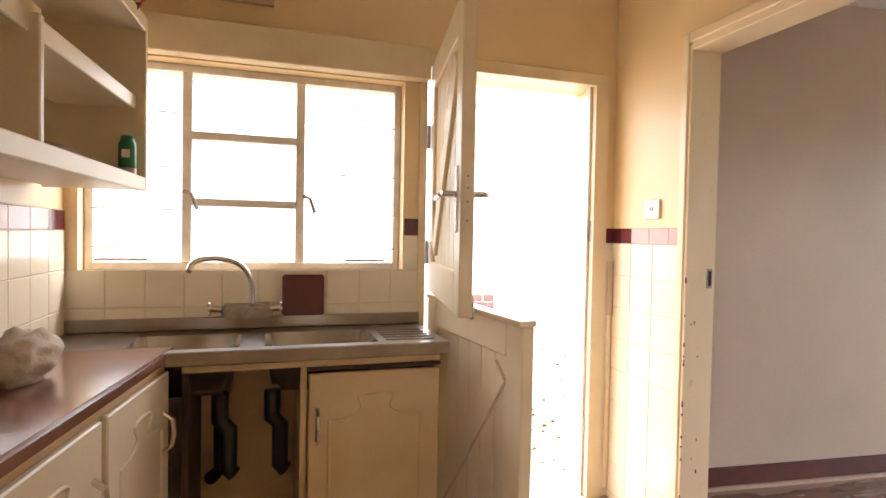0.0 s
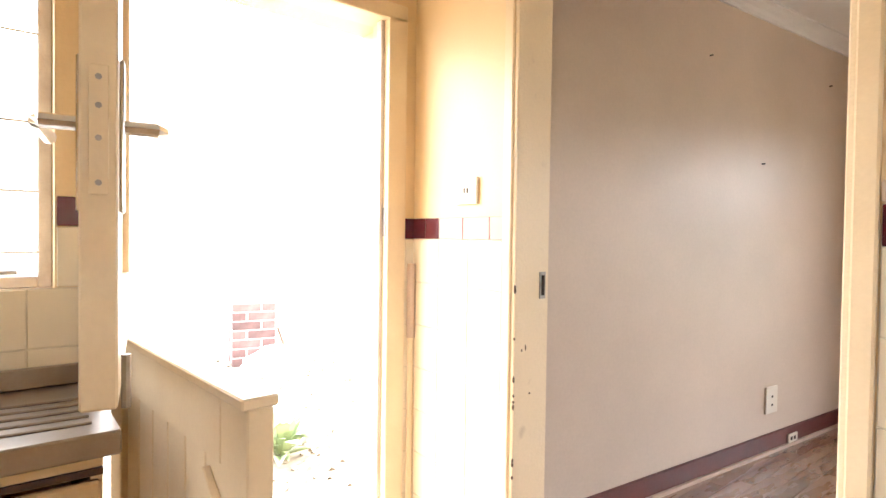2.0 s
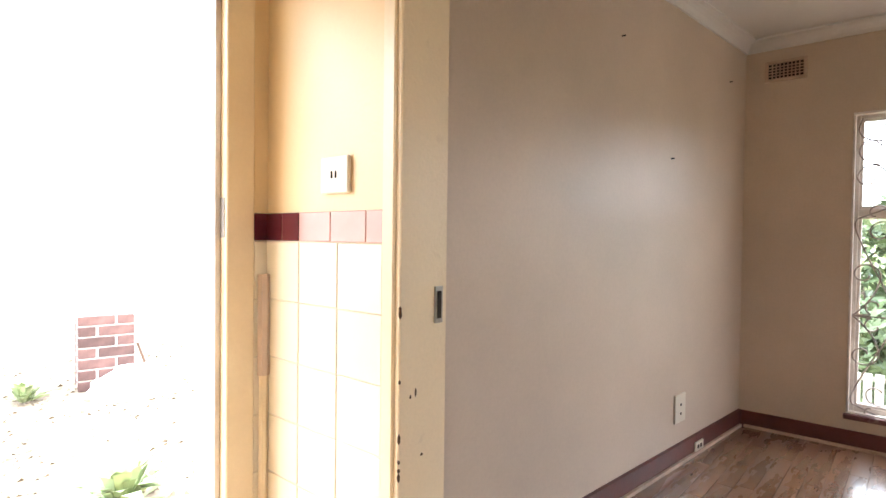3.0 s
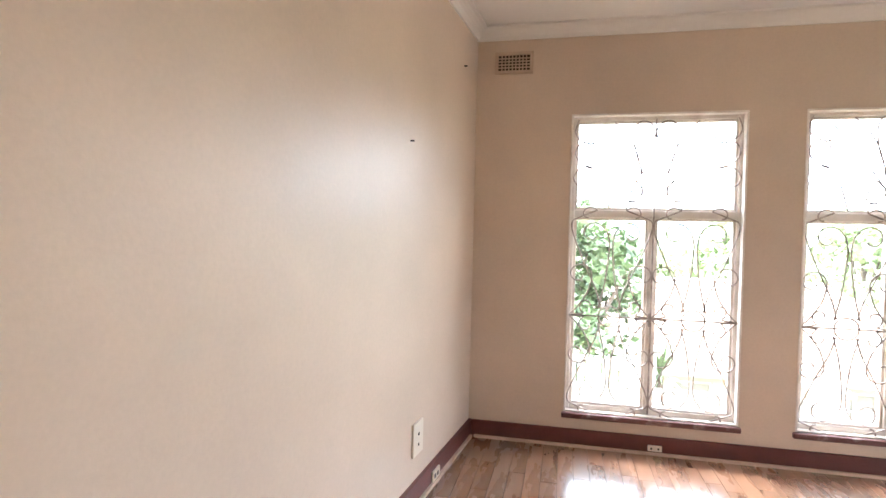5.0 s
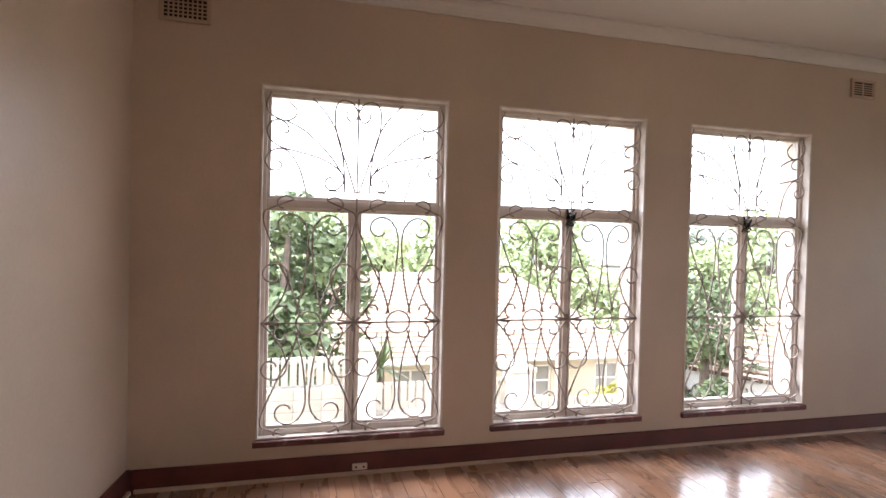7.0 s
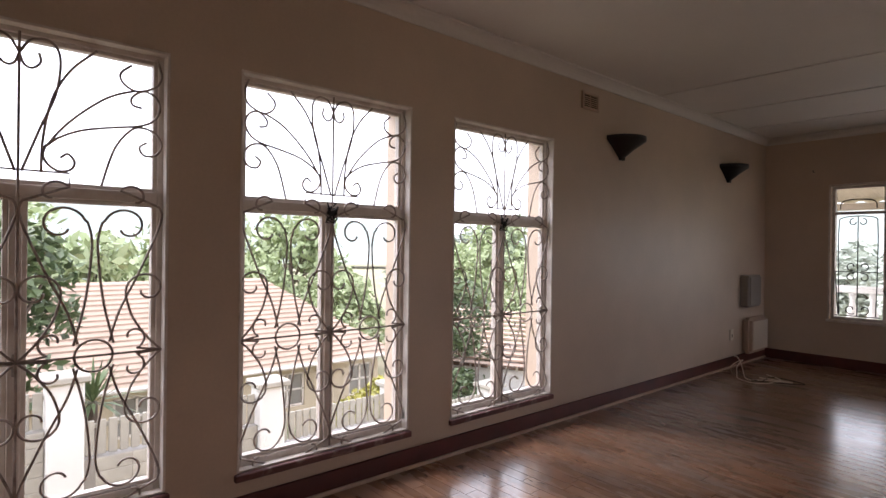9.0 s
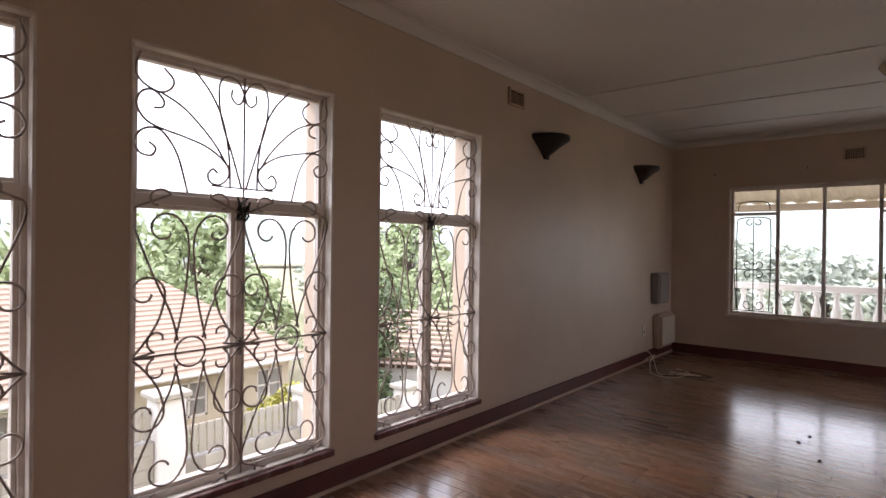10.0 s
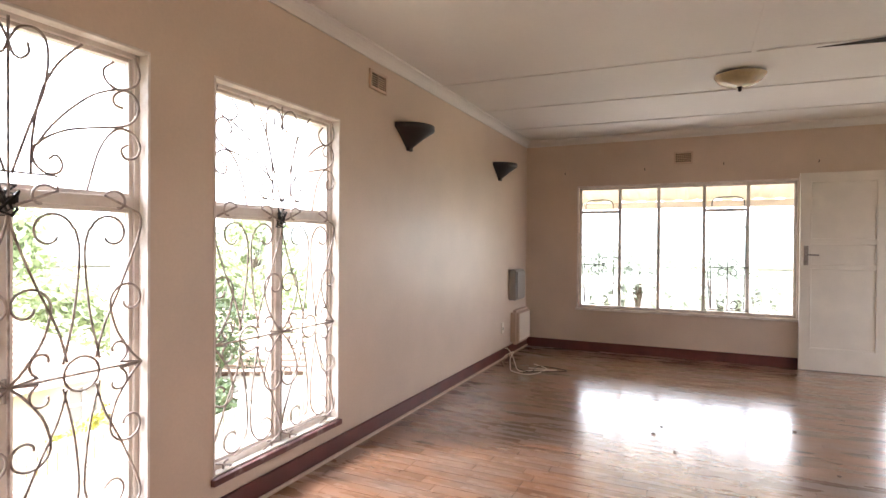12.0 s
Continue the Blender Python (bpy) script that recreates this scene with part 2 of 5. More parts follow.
def data(name, bm, material, smooth=False):
    bmesh.ops.recalc_face_normals(bm, faces=bm.faces)
    me = bpy.data.meshes.new(name)
    bm.to_mesh(me)
    bm.free()
    me.materials.append(material)
    if smooth:
        me.polygons.foreach_set("use_smooth", [True] * len(me.polygons))
    return me


def part(name, bm, material, parent, label="", smooth=False, m=None):
    ob = new(name, data(name, bm, material, smooth))
    ob.parent = parent
    if m is not None:
        ob.matrix_basis = m
    if label:
        tagged(ob, label)
    return ob


def thing(name, m, label, category, group=""):
    e = new(name)
    e.empty_display_size = 0.1
    e.matrix_basis = m
    return tagged(e, label, category, group)


def setting(name, bm, material, label, category):
    return tagged(new(name, data(name, bm, material)), label, category, kind="structure")


def bx(*a, **k):
    bm = bmesh.new()
    box(bm, *a, **k)
    return bm


def bt(*a, **k):
    bm = bmesh.new()
    tube(bm, *a, **k)
    return bm


def wall(bm, axis, p0, p1, u0, u1, z0, z1, holes=()):
    """A wall slab across axis from p0 to p1, with openings (u0, u1, z0, z1) cut right through it."""
    us = sorted({u0, u1, *[h[0] for h in holes], *[h[1] for h in holes]})
    zs = sorted({z0, z1, *[h[2] for h in holes], *[h[3] for h in holes]})
    solid = {}
    for i in range(len(us) - 1):
        for j in range(len(zs) - 1):
            cu, cz = (us[i] + us[i + 1]) / 2, (zs[j] + zs[j + 1]) / 2
            solid[i, j] = not any(h[0] < cu < h[1] and h[2] < cz < h[3] for h in holes)
    cache = {}

    def v(p, u, z):
        key = (p, u, z)
        if key not in cache:
            cache[key] = bm.verts.new((p, u, z) if axis == "x" else (u, p, z))
        return cache[key]

    for (i, j), s in solid.items():
        if not s:
            continue
        a, b, c, d = us[i], us[i + 1], zs[j], zs[j + 1]
        for p in (p0, p1):
            bm.faces.new((v(p, a, c), v(p, b, c), v(p, b, d), v(p, a, d)))
        for (di, dj), (e0, e1) in {(-1, 0): ((a, c), (a, d)), (1, 0): ((b, c), (b, d)), (0, -1): ((a, c), (b, c)), (0, 1): ((a, d), (b, d))}.items():
            if not solid.get((i + di, j + dj), False):
                bm.faces.new((v(p0, *e0), v(p0, *e1), v(p1, *e1), v(p1, *e0)))


# ---- the plan ----
KN, KE, KW, KS = 4.0, 3.70, 1.376, -0.40        # kitchen faces: north, east, west, south
LN, LE, LS, LW = 3.92, 7.045, -4.53, 3.82       # living room faces
FARW = 1.0                                      # the living room's far west wall, past the kitchen
NSL = 0.10                                     # the living room's north wall runs slightly askew


def north(x):
    return 3.60 + (7.045 - x) * NSL


NTURN = -math.degrees(math.atan(NSL))
FL = 0.018                                      # the parquet lies a little above the kitchen floor
H = 2.593                                       # ceilings
WINS = [(2.02, 3.01), (0.76, 1.725), (-0.515, 0.443)]
WZ0, WZ1 = 0.222, 2.05
SWX0, SWX1, SWZ0, SWZ1 = 4.115, 6.385, 0.535, 1.99
SDX0, SDX1 = 2.49, 3.33                         # the open south door
KWX0, KWX1, KWZ0, KWZ1 = 1.42, 2.64, 1.12, 1.93   # kitchen window
KDX0, KDX1, KDZ = 2.74, 3.62, 2.02              # kitchen door
OPY0, OPY1, OPZ = 2.70, 3.485, 2.035              # opening between the rooms

bm = bmesh.new()
wall(bm, "y", KN, KN + 0.25, FARW, LW, -0.3, H, [(KWX0, KWX1, KWZ0, KWZ1), (KDX0, KDX1, -0.02, KDZ)])
setting("wall_kitchen_north", bm, CREAM, "cream painted kitchen wall with window and door", "wall")
bm = bmesh.new()
# the opening takes an added, unseen window that brightens the kitchen
wall(bm, "x", FARW, KW, KS, KN, -0.3, H, [(0.1, 1.7, 1.0, 2.05)])
setting("wall_kitchen_west", bm, CREAM, "cream painted kitchen wall behind the shelves", "wall")
bm = bmesh.new()
wall(bm, "x", KE, LW - 0.06, KS - 0.1, KN, -0.3, H, [(OPY0 - 0.02, OPY1 + 0.02, -0.29, OPZ + 0.02)])
setting("wall_partition_kitchen", bm, CREAM, "cream painted partition with a doorway through it", "wall")
bm = bmesh.new()
wall(bm, "x", LW - 0.06, LW, KS - 0.1, LN, -0.3, H, [(OPY0 - 0.02, OPY1 + 0.02, -0.29, OPZ + 0.02)])
setting("wall_partition_living", bm, BEIGE, "beige painted partition with a doorway through it", "wall")
bm = bmesh.new()
wall(bm, "y", KS - 0.1, KS, FARW, KE, -0.3, H)
setting("wall_kitchen_south", bm, CREAM, "plain cream wall closing the kitchen", "wall")
bm = bmesh.new()
wall(bm, "y", KS - 0.16, KS - 0.1, FARW, LW, -0.3, H)
setting("wall_living_return", bm, BEIGE, "plain beige wall beyond the kitchen", "wall")
bm = bmesh.new()
prism(bm, [(LW, north(LW)), (LE + 0.24, north(LE + 0.24)), (LE + 0.24, 4.12), (LW, 4.12)], -5.55, H)
setting("wall_living_north", bm, BEIGE, "smooth satin beige living room wall", "wall")
bm = bmesh.new()
wall(bm, "x", LE, LE + 0.24, LS - 0.24, north(LE), -5.55, H, [(a, b, WZ0, WZ1) for a, b in WINS])
setting("wall_living_east", bm, BEIGE, "beige wall with three tall windows", "wall")
bm = bmesh.new()
wall(bm, "y", LS - 0.24, LS, FARW - 0.2, LE, -0.3, H, [(SWX0, SWX1, SWZ0, SWZ1), (SDX0, SDX1, -0.02, 2.04)])
setting("wall_living_south", bm, BEIGE, "beige wall with a wide window and an open door", "wall")
bm = bmesh.new()
# opened for an added window out of view, to light the living room
wall(bm, "x", FARW - 0.2, FARW, LS, KS - 0.16, -0.3, H, [(-3.9, -2.4, 0.54, 2.01)])
setting("wall_living_west", bm, BEIGE, "plain beige wall closing the living room", "wall")

bm = bmesh.new()
box(bm, FARW - 0.2, LS - 0.24, H, LE + 0.24, KN + 0.25, H + 0.1)
# narrow cover strips over the board joints
for y in (-1.84, -2.79, -3.72):
    prism(bm, [(FARW, y - 0.27), (LE, y - 0.012), (LE, y + 0.012), (FARW, y - 0.246)], H - 0.008, H + 0.01)
for x, y0, y1 in ((4.74, -1.93, LN),):
    box(bm, x - 0.016, y0, H - 0.007, x + 0.016, y1, H + 0.01)
ceiling = setting("ceiling", bm, CEIL, "off-white board ceiling with narrow cover strips", "ceiling")


def cove(name, a, b, inward):
    """A concave moulding along the top of a wall from a to b."""
    bm = bmesh.new()
    a, b, n = Vector((*a, H)), Vector((*b, H)), Vector((*inward, 0))
    prof = [(0, -0.075), (0.012, -0.075)] + [(0.075 - 0.063 * math.cos(t * math.pi / 10), -0.075 + 0.063 * math.sin(t * math.pi / 10)) for t in range(1, 6)] + [(0.075, 0.0)]
    rings = [[bm.verts.new(p + n * u + Vector((0, 0, z))) for u, z in prof] for p in (a, b)]
    for k in range(len(prof) - 1):
        bm.faces.new((rings[0][k], rings[0][k + 1], rings[1][k + 1], rings[1][k]))
    return tagged(new(name, data(name, bm, CEIL)), "white coved cornice moulding", "cornice", kind="structure")


cove("trim_cornice_north", (LW, north(LW)), (LE, north(LE)), (0, -1))
cove("trim_cornice_east", (LE, LS), (LE, north(LE)), (-1, 0))
cove("trim_cornice_south", (FARW, LS), (LE, LS), (0, 1))
cove("trim_cornice_partition", (LW, KS - 0.16), (LW, LN), (1, 0))


def skirting(name, x0, y0, x1, y1):
    bm = bmesh.new()
    box(bm, x0, y0, 0.0, x1, y1, 0.125, 0.004)
    return tagged(new(name, data(name, bm, RED)), "dark red painted timber skirting board", "skirting", kind="structure")


bm = bmesh.new()
prism(bm, [(LW, north(LW) - 0.02), (LE, north(LE) - 0.02), (LE, north(LE)), (LW, north(LW))], 0.0, 0.125)
setting("baseboard_north", bm, RED, "dark red painted timber skirting board", "skirting")
bm = bmesh.new()
prism(bm, [(LW, north(LW) - 0.036), (LE - 0.04, north(LE - 0.04) - 0.036), (LE - 0.04, north(LE - 0.04) - 0.0205), (LW, north(LW) - 0.0205)], 0.0, FL + 0.018)
setting("trim_quadrant_north", bm, VENT, "thin worn timber bead along the skirting", "trim")
skirting("baseboard_east", LE - 0.02, LS, LE, north(LE) - 0.021)
skirting("baseboard_south", SDX1 + 0.06, LS, LE - 0.02, LS + 0.02)
skirting("baseboard_south_west", FARW, LS, SDX0 - 0.06, LS + 0.02)
skirting("baseboard_partition", LW, KS - 0.16, LW + 0.02, OPY0 - 0.06)
for nm, a in (("trim_quadrant_east", (LE - 0.036, LS + 0.02, 0, LE - 0.02, north(LE) - 0.04, FL + 0.018)),):
    tagged(new(nm, data(nm, bx(*a, bev=0.004), VENT)), "thin worn timber bead along the skirting", "trim", kind="structure")

bm = bmesh.new()
box(bm, FARW - 0.2, LS - 0.24, -0.3, LE, KS - 0.16, FL - 0.012)
box(bm, KE, KS - 0.16, -0.3, LE, LN, FL - 0.012)
living_floor = setting("floor_living", bm, UNDER, "reddish brown strip parquet floor, worn and shiny", "floor")
bm = bmesh.new()
box(bm, KW, KS, -0.3, KE, KN, 0.0)
setting("floor_kitchen", bm, LINO, "brown kitchen floor screed", "floor")
bm = bmesh.new()
box(bm, KDX0, KN - 0.0, -0.3, KDX1, KN + 0.32, 0.004, 0.01)
setting("floor_threshold", bm, PLASTER, "pale worn door threshold", "threshold")

# ---- doorway lining between the rooms ----
doorway = thing("door_frame", pose(KE, OPY0, 0), "chipped cream door lining around the doorway", "door frame")
dw = OPY1 - OPY0
for y0, y1 in ((-0.022, 0.0), (dw, dw + 0.022)):
    jamb = part("jamb", bx(-0.012, y0 - 0.012 * (y0 < 0), 0, 0.135, y1 + 0.012 * (y0 >= 0), OPZ + 0.02, bev=0.003), CHIP, doorway)
part("head", bx(-0.012, 0, OPZ, 0.135, dw, OPZ + 0.035, bev=0.003), CHIP, doorway)
for y0, y1 in ((-0.034, -0.001), (dw + 0.001, dw + 0.034)):
    part("stop", bx(0.085, y0 + 0.02 * (y0 < 0), 0, 0.12, y1 - 0.012 * (y0 > 0), OPZ - 0.002, bev=0.002), CHIP, doorway)
part("architrave", bx(-0.02, dw + 0.012, 0, -0.004, dw + 0.05, OPZ + 0.07, bev=0.004), GLOSS, doorway)
part("architrave", bx(-0.02, -0.05, 0, -0.004, -0.012, OPZ + 0.07, bev=0.004), GLOSS, doorway)
part("architrave", bx(-0.02, -0.012, OPZ + 0.03, -0.004, dw + 0.012, OPZ + 0.07, bev=0.004), GLOSS, doorway)
rng = random.Random(41)
for k in range(22):
    bm = bmesh.new()
    bmesh.ops.create_icosphere(bm, subdivisions=1, radius=1.0)
    sx, sz = rng.uniform(0.002, 0.005), rng.uniform(0.003, 0.012)
    edge = k < 16
    cx, cz = (-0.011, rng.uniform(0.05, 1.15)) if edge else (rng.uniform(0.02, 0.08), rng.uniform(0.2, 1.0))
    for v in bm.verts:
        v.co = Vector((cx + v.co.x * sx * rng.uniform(0.7, 1.2), dw + v.co.y * (0.004 if edge else 0.0012), cz + v.co.z * sz * rng.uniform(0.7, 1.2)))
    part("paint_chip", bm, BARE, doorway, "bare wood where the paint is chipped" if k == 0 else "")
part("striker_plate", bx(0.092, dw - 0.004, 1.08, 0.116, dw + 0.002, 1.16), GREYM, doorway, "dull metal striker plate")
part("striker_slot", bx(0.098, dw - 0.006, 1.09, 0.110, dw + 0.001, 1.15), DARK, doorway)


# ---- living room windows ----
def arc(cx, cz, r, a0, a1, n=12):
    return [(cx + r * math.cos(radians(a0 + (a1 - a0) * i / n)), cz + r * math.sin(radians(a0 + (a1 - a0) * i / n))) for i in range(n + 1)]


def spiral(cx, cz, r0, r1, a0, a1, n=18):
    return [(cx + (r0 + (r1 - r0) * i / n) * math.cos(radians(a0 + (a1 - a0) * i / n)), cz + (r0 + (r1 - r0) * i / n) * math.sin(radians(a0 + (a1 - a0) * i / n))) for i in range(n + 1)]


def smooth(pts, n=6):
    """A curve through the points."""
    out = []
    p = [pts[0], *pts, pts[-1]]
    for i in range(1, len(p) - 2):
        for k in range(n):
            t = k / n
            out.append(tuple(0.5 * (2 * p[i][d] + (p[i + 1][d] - p[i - 1][d]) * t + (2 * p[i - 1][d] - 5 * p[i][d] + 4 * p[i + 1][d] - p[i + 2][d]) * t * t + (3 * p[i][d] - p[i - 1][d] - 3 * p[i + 1][d] + p[i + 2][d]) * t ** 3) for d in (0, 1)))
    return out + [pts[-1]]


WW, WH = 0.96, WZ1 - WZ0
TR = 1.225     # transom over the sill


def iron(parent, pts, r=0.005, name="scroll", closed=False, material=None):
    """A bar in the window's plane: x across, z up."""
    return part(name, bt([(u, 0, z) for u, z in pts], r, 5, closed), material or IRON, parent, smooth=True)


def tall_window(m):
    w = thing("window", m, "tall white steel casement window with transom light", "window", "living room windows")
    tagged(w, kind="structure")
    b = 0.032
    fr = part("window_frame", bx(0, 0.05, 0, b, 0.085, WH, bev=0.003), WHITE, w)
    part("window_frame", bx(WW - b, 0.05, 0, WW, 0.085, WH, bev=0.003), WHITE, w)
    part("window_frame", bx(b, 0.05, WH - b, WW - b, 0.085, WH, bev=0.003), WHITE, w)
    part("window_frame", bx(b, 0.05, 0, WW - b, 0.085, b + 0.01, bev=0.003), WHITE, w)
    part("transom", bx(b, 0.045, TR - 0.02, WW - b, 0.09, TR + 0.025, bev=0.003), WHITE, w)
    part("mullion", bx(WW / 2 - 0.025, 0.045, b, WW / 2 + 0.015, 0.09, TR - 0.02, bev=0.003), WHITE, w)
    # sashes inside the frame
    for x0, x1, z0, z1 in ((b, WW / 2 - 0.025, b + 0.01, TR - 0.02), (WW / 2 + 0.015, WW - b, b + 0.01, TR - 0.02), (b, WW - b, TR + 0.025, WH - b)):
        s = bmesh.new()
        for q in ((x0, z0, x0 + 0.016, z1), (x1 - 0.016, z0, x1, z1), (x0 + 0.016, z0, x1 - 0.016, z0 + 0.016), (x0 + 0.016, z1 - 0.016, x1 - 0.016, z1)):
            box(s, q[0], 0.06, q[1], q[2], 0.098, q[3], 0.002)
        sash = part("sash", s, WHITE, w)
        g = part("pane", bx(x0 + 0.016, 0.076, z0 + 0.016, x1 - 0.016, 0.08, z1 - 0.016), GLASS, sash)
        g.visible_shadow = False
    part("stay", bt([(WW * 0.56, 0.04, 0.055), (WW * 0.9, 0.04, 0.05)], 0.005), GREYM, w, "dull metal casement stay")
    part("catch", bx(WW / 2 - 0.012, 0.03, 0.55, WW / 2 + 0.002, 0.05, 0.63, bev=0.003), GREYM, w)
    part("window_sill", bx(-0.012, -0.022, -0.03, WW + 0.012, 0.05, 0.002, bev=0.004), SILL, w, "dark red painted sill, worn and chipped")
    part("window_sill", bx(0.0, 0.005, 0.003, WW, 0.05, 0.012, bev=0.002), WHITE, w, "worn white sill board")
    part("reveal_bead", bx(0.0, -0.004, 0.012, 0.012, 0.0495, WH - 0.013, bev=0.002), WHITE, w)
    part("reveal_bead", bx(WW - 0.012, -0.004, 0.012, WW, 0.0495, WH - 0.013, bev=0.002), WHITE, w)
    part("reveal_bead", bx(0.0, -0.004, WH - 0.012, WW, 0.0495, WH, bev=0.002), WHITE, w)
    return w


def tall_grille(m):
    g = thing("window_grille", m, "wrought iron burglar grille with scrolls and circles", "window grille", "living room grilles")
    x0, x1 = 0.016, WW - 0.016
    zb, zt, zc = 0.02, TR + 0.005, 0.60
    mid = (x0 + x1) / 2
    iron(g, [(x0, zc), (x1, zc)], 0.005, "bar")
    iron(g, [(mid, zb), (mid, WH - 0.03)], 0.005, "bar")
    hw = (x1 - x0) / 2
    for side in (0, 1):
        c = x0 + hw * (0.5 + side)
        iron(g, arc(c, zc, 0.062, 0, 348, 28), closed=True, name="circle")
        for sa in (-1, 1):
            for sb, hgt in ((1, zt - zc), (-1, zc - zb)):
                def P(a, b):
                    return (c + sa * a * hw / 2, zc + sb * b * hgt)

                def Q(u, v, r0, r1, a0, a1):
                    return [(c + sa * (u * hw / 2 + q[0]), zc + sb * (v * hgt + q[1])) for q in spiral(0, 0, r0, r1, a0, a1)]
                # stems that rise from the circle and part into curls
                iron(g, smooth([P(0.28, 0.07), P(0.12, 0.35), P(0.04, 0.68), P(0.10, 0.82)]) + Q(0.46, 0.80, 0.078, 0.026, 165, -150))
                # long ogee from the outer edge down to the circle
                iron(g, Q(0.56, 0.985, 0.055, 0.018, 150, -80)[::-1] + smooth([P(0.86, 0.97), P(0.985, 0.86), P(0.68, 0.54), P(0.36, 0.27), P(0.22, 0.08)])[3:])
                # leaf-shaped scroll from the bar's end
                iron(g, smooth([P(1.0, 0.0), P(0.80, 0.08), P(0.56, 0.22), P(0.45, 0.36)]) + Q(0.77, 0.40, 0.074, 0.022, 176, -170))
                # small curl beside the circle
                iron(g, Q(0.56, 0.10, 0.05, 0.016, -75, 190)[::-1] + [P(0.98, 0.0)])
    # the fan in the transom light
    tz, th = TR + 0.02, WH - TR - 0.05
    for sa in (-1, 1):
        def P(a, b):
            return (mid + sa * a * hw, tz + b * th)

        def Q(u, v, r0, r1, a0, a1):
            return [(mid + sa * (u * hw + q[0]), tz + v * th + q[1]) for q in spiral(0, 0, r0, r1, a0, a1)]
        iron(g, smooth([P(0.94, 1.0), P(0.98, 0.88), P(0.93, 0.79), P(0.79, 0.74), P(0.69, 0.78), P(0.67, 0.85), P(0.75, 0.92)]))
        iron(g, smooth([P(0.78, 0.74), P(0.60, 0.67), P(0.43, 0.55), P(0.28, 0.41), P(0.18, 0.28)]))
        iron(g, smooth([P(0.83, 0.62), P(0.76, 0.635), P(0.755, 0.69), P(0.84, 0.745), P(0.93, 0.72), P(0.97, 0.64), P(0.93, 0.55), P(0.82, 0.49), P(0.58, 0.445), P(0.39, 0.40), P(0.25, 0.335), P(0.17, 0.27)]))
        iron(g, smooth([P(0.87, 0.37), P(0.815, 0.33), P(0.85, 0.275), P(0.94, 0.285), P(0.985, 0.36), P(0.94, 0.44), P(0.85, 0.475), P(0.75, 0.45), P(0.63, 0.30), P(0.54, 0.03)]))
        iron(g, smooth([P(0.26, 0.20), P(0.31, 0.23), P(0.355, 0.18), P(0.33, 0.125), P(0.25, 0.11), P(0.18, 0.15), P(0.15, 0.21), P(0.17, 0.28)]))
        iron(g, smooth([P(0.14, 0.09), P(0.15, 0.32), P(0.21, 0.60), P(0.33, 0.81), P(0.50, 0.97)]))
        iron(g, smooth([P(0.02, 0.09), P(0.13, 0.38), P(0.23, 0.63), P(0.255, 0.87), P(0.19, 0.97), P(0.07, 0.955), P(0.0, 0.86)]))
        iron(g, smooth([P(0.12, 0.88), P(0.13, 0.82), P(0.08, 0.775), P(0.03, 0.79), P(0.0, 0.86)]))
    iron(g, [(mid - 0.15, tz), (mid - 0.15, tz + 0.055), (mid + 0.15, tz + 0.055), (mid + 0.15, tz)], 0.004, "bar")
    return g


for k, (a, b) in enumerate(WINS):
    sc = Matrix.Diagonal(((b - a) / WW, 1, 1, 1))
    # local x runs along -y of the room, local y points outdoors
    m = Matrix.Translation((LE, b, WZ0)) @ Matrix(((0, 1, 0, 0), (-1, 0, 0, 0), (0, 0, 1, 0), (0, 0, 0, 1))) @ sc
    mg = Matrix.Translation((0.028, 0, 0)) @ m
    if k == 0:
        first_w, first_g = tall_window(m), tall_grille(mg)
    else:
        for src, mm in ((first_w, m), (first_g, mg)):
            c = copy_thing(src, Matrix.Identity(4))
            c.matrix_basis = mm
    if k:
        knot = thing("rope_knot", m, "tangled dark cord tied round the window grille", "cord")
        bm = bmesh.new()
        rng = random.Random(5)
        pts = [(WW / 2 + rng.uniform(-0.03, 0.03), 0.028 + rng.uniform(-0.014, 0.014), TR - 0.01 + rng.uniform(-0.06, 0.05)) for _ in range(26)]
        tube(bm, pts, 0.005, 5)
        part("cord", bm, BLACK, knot)


# ---- south window ----
def steel_window(name, label, W, Hh, mull, casements, m, group=""):
    """A wide steel window: mullions at mull, casements (x0, x1, transom or 0)."""
    w = tagged(thing(name, m, label, "window", group), kind="structure")
    b = 0.03
    for q in ((0, 0, b, Hh), (W - b, 0, W, Hh), (b, Hh - b, W - b, Hh), (b, 0, W - b, b)):
        part("window_frame", bx(q[0], 0, q[1], q[2], 0.035, q[3], bev=0.003), WHITE, w)
    xs = [b, *mull, W - b]
    for x in mull:
        part("mullion", bx(x - 0.018, -0.004, b, x + 0.018, 0.04, Hh - b, bev=0.003), WHITE, w)
    for i in range(len(xs) - 1):
        x0, x1 = xs[i] + 0.018 * (i > 0), xs[i + 1] - 0.018 * (i < len(xs) - 2)
        tr = casements.get(i, ())
        zz = [b, *tr, Hh - b]
        for z in tr:
            part("transom", bx(x0, -0.004, z - 0.016, x1, 0.04, z + 0.016, bev=0.003), WHITE, w)
        for z0, z1 in zip(zz, zz[1:]):
            z0, z1 = z0 + 0.016 * (z0 > b), z1 - 0.016 * (z1 < Hh - b)
            g = part("pane", bx(x0, 0.014, z0, x1, 0.018, z1), GLASS, w)
            g.visible_shadow = False
    return w


W, Hh = SWX1 - SWX0, SWZ1 - SWZ0
# local x runs from the east end towards the west, local y points outdoors
SM = Matrix.Translation((SWX1, LS - 0.05, SWZ0)) @ Matrix(((-1, 0, 0, 0), (0, -1, 0, 0), (0, 0, 1, 0), (0, 0, 0, 1)))
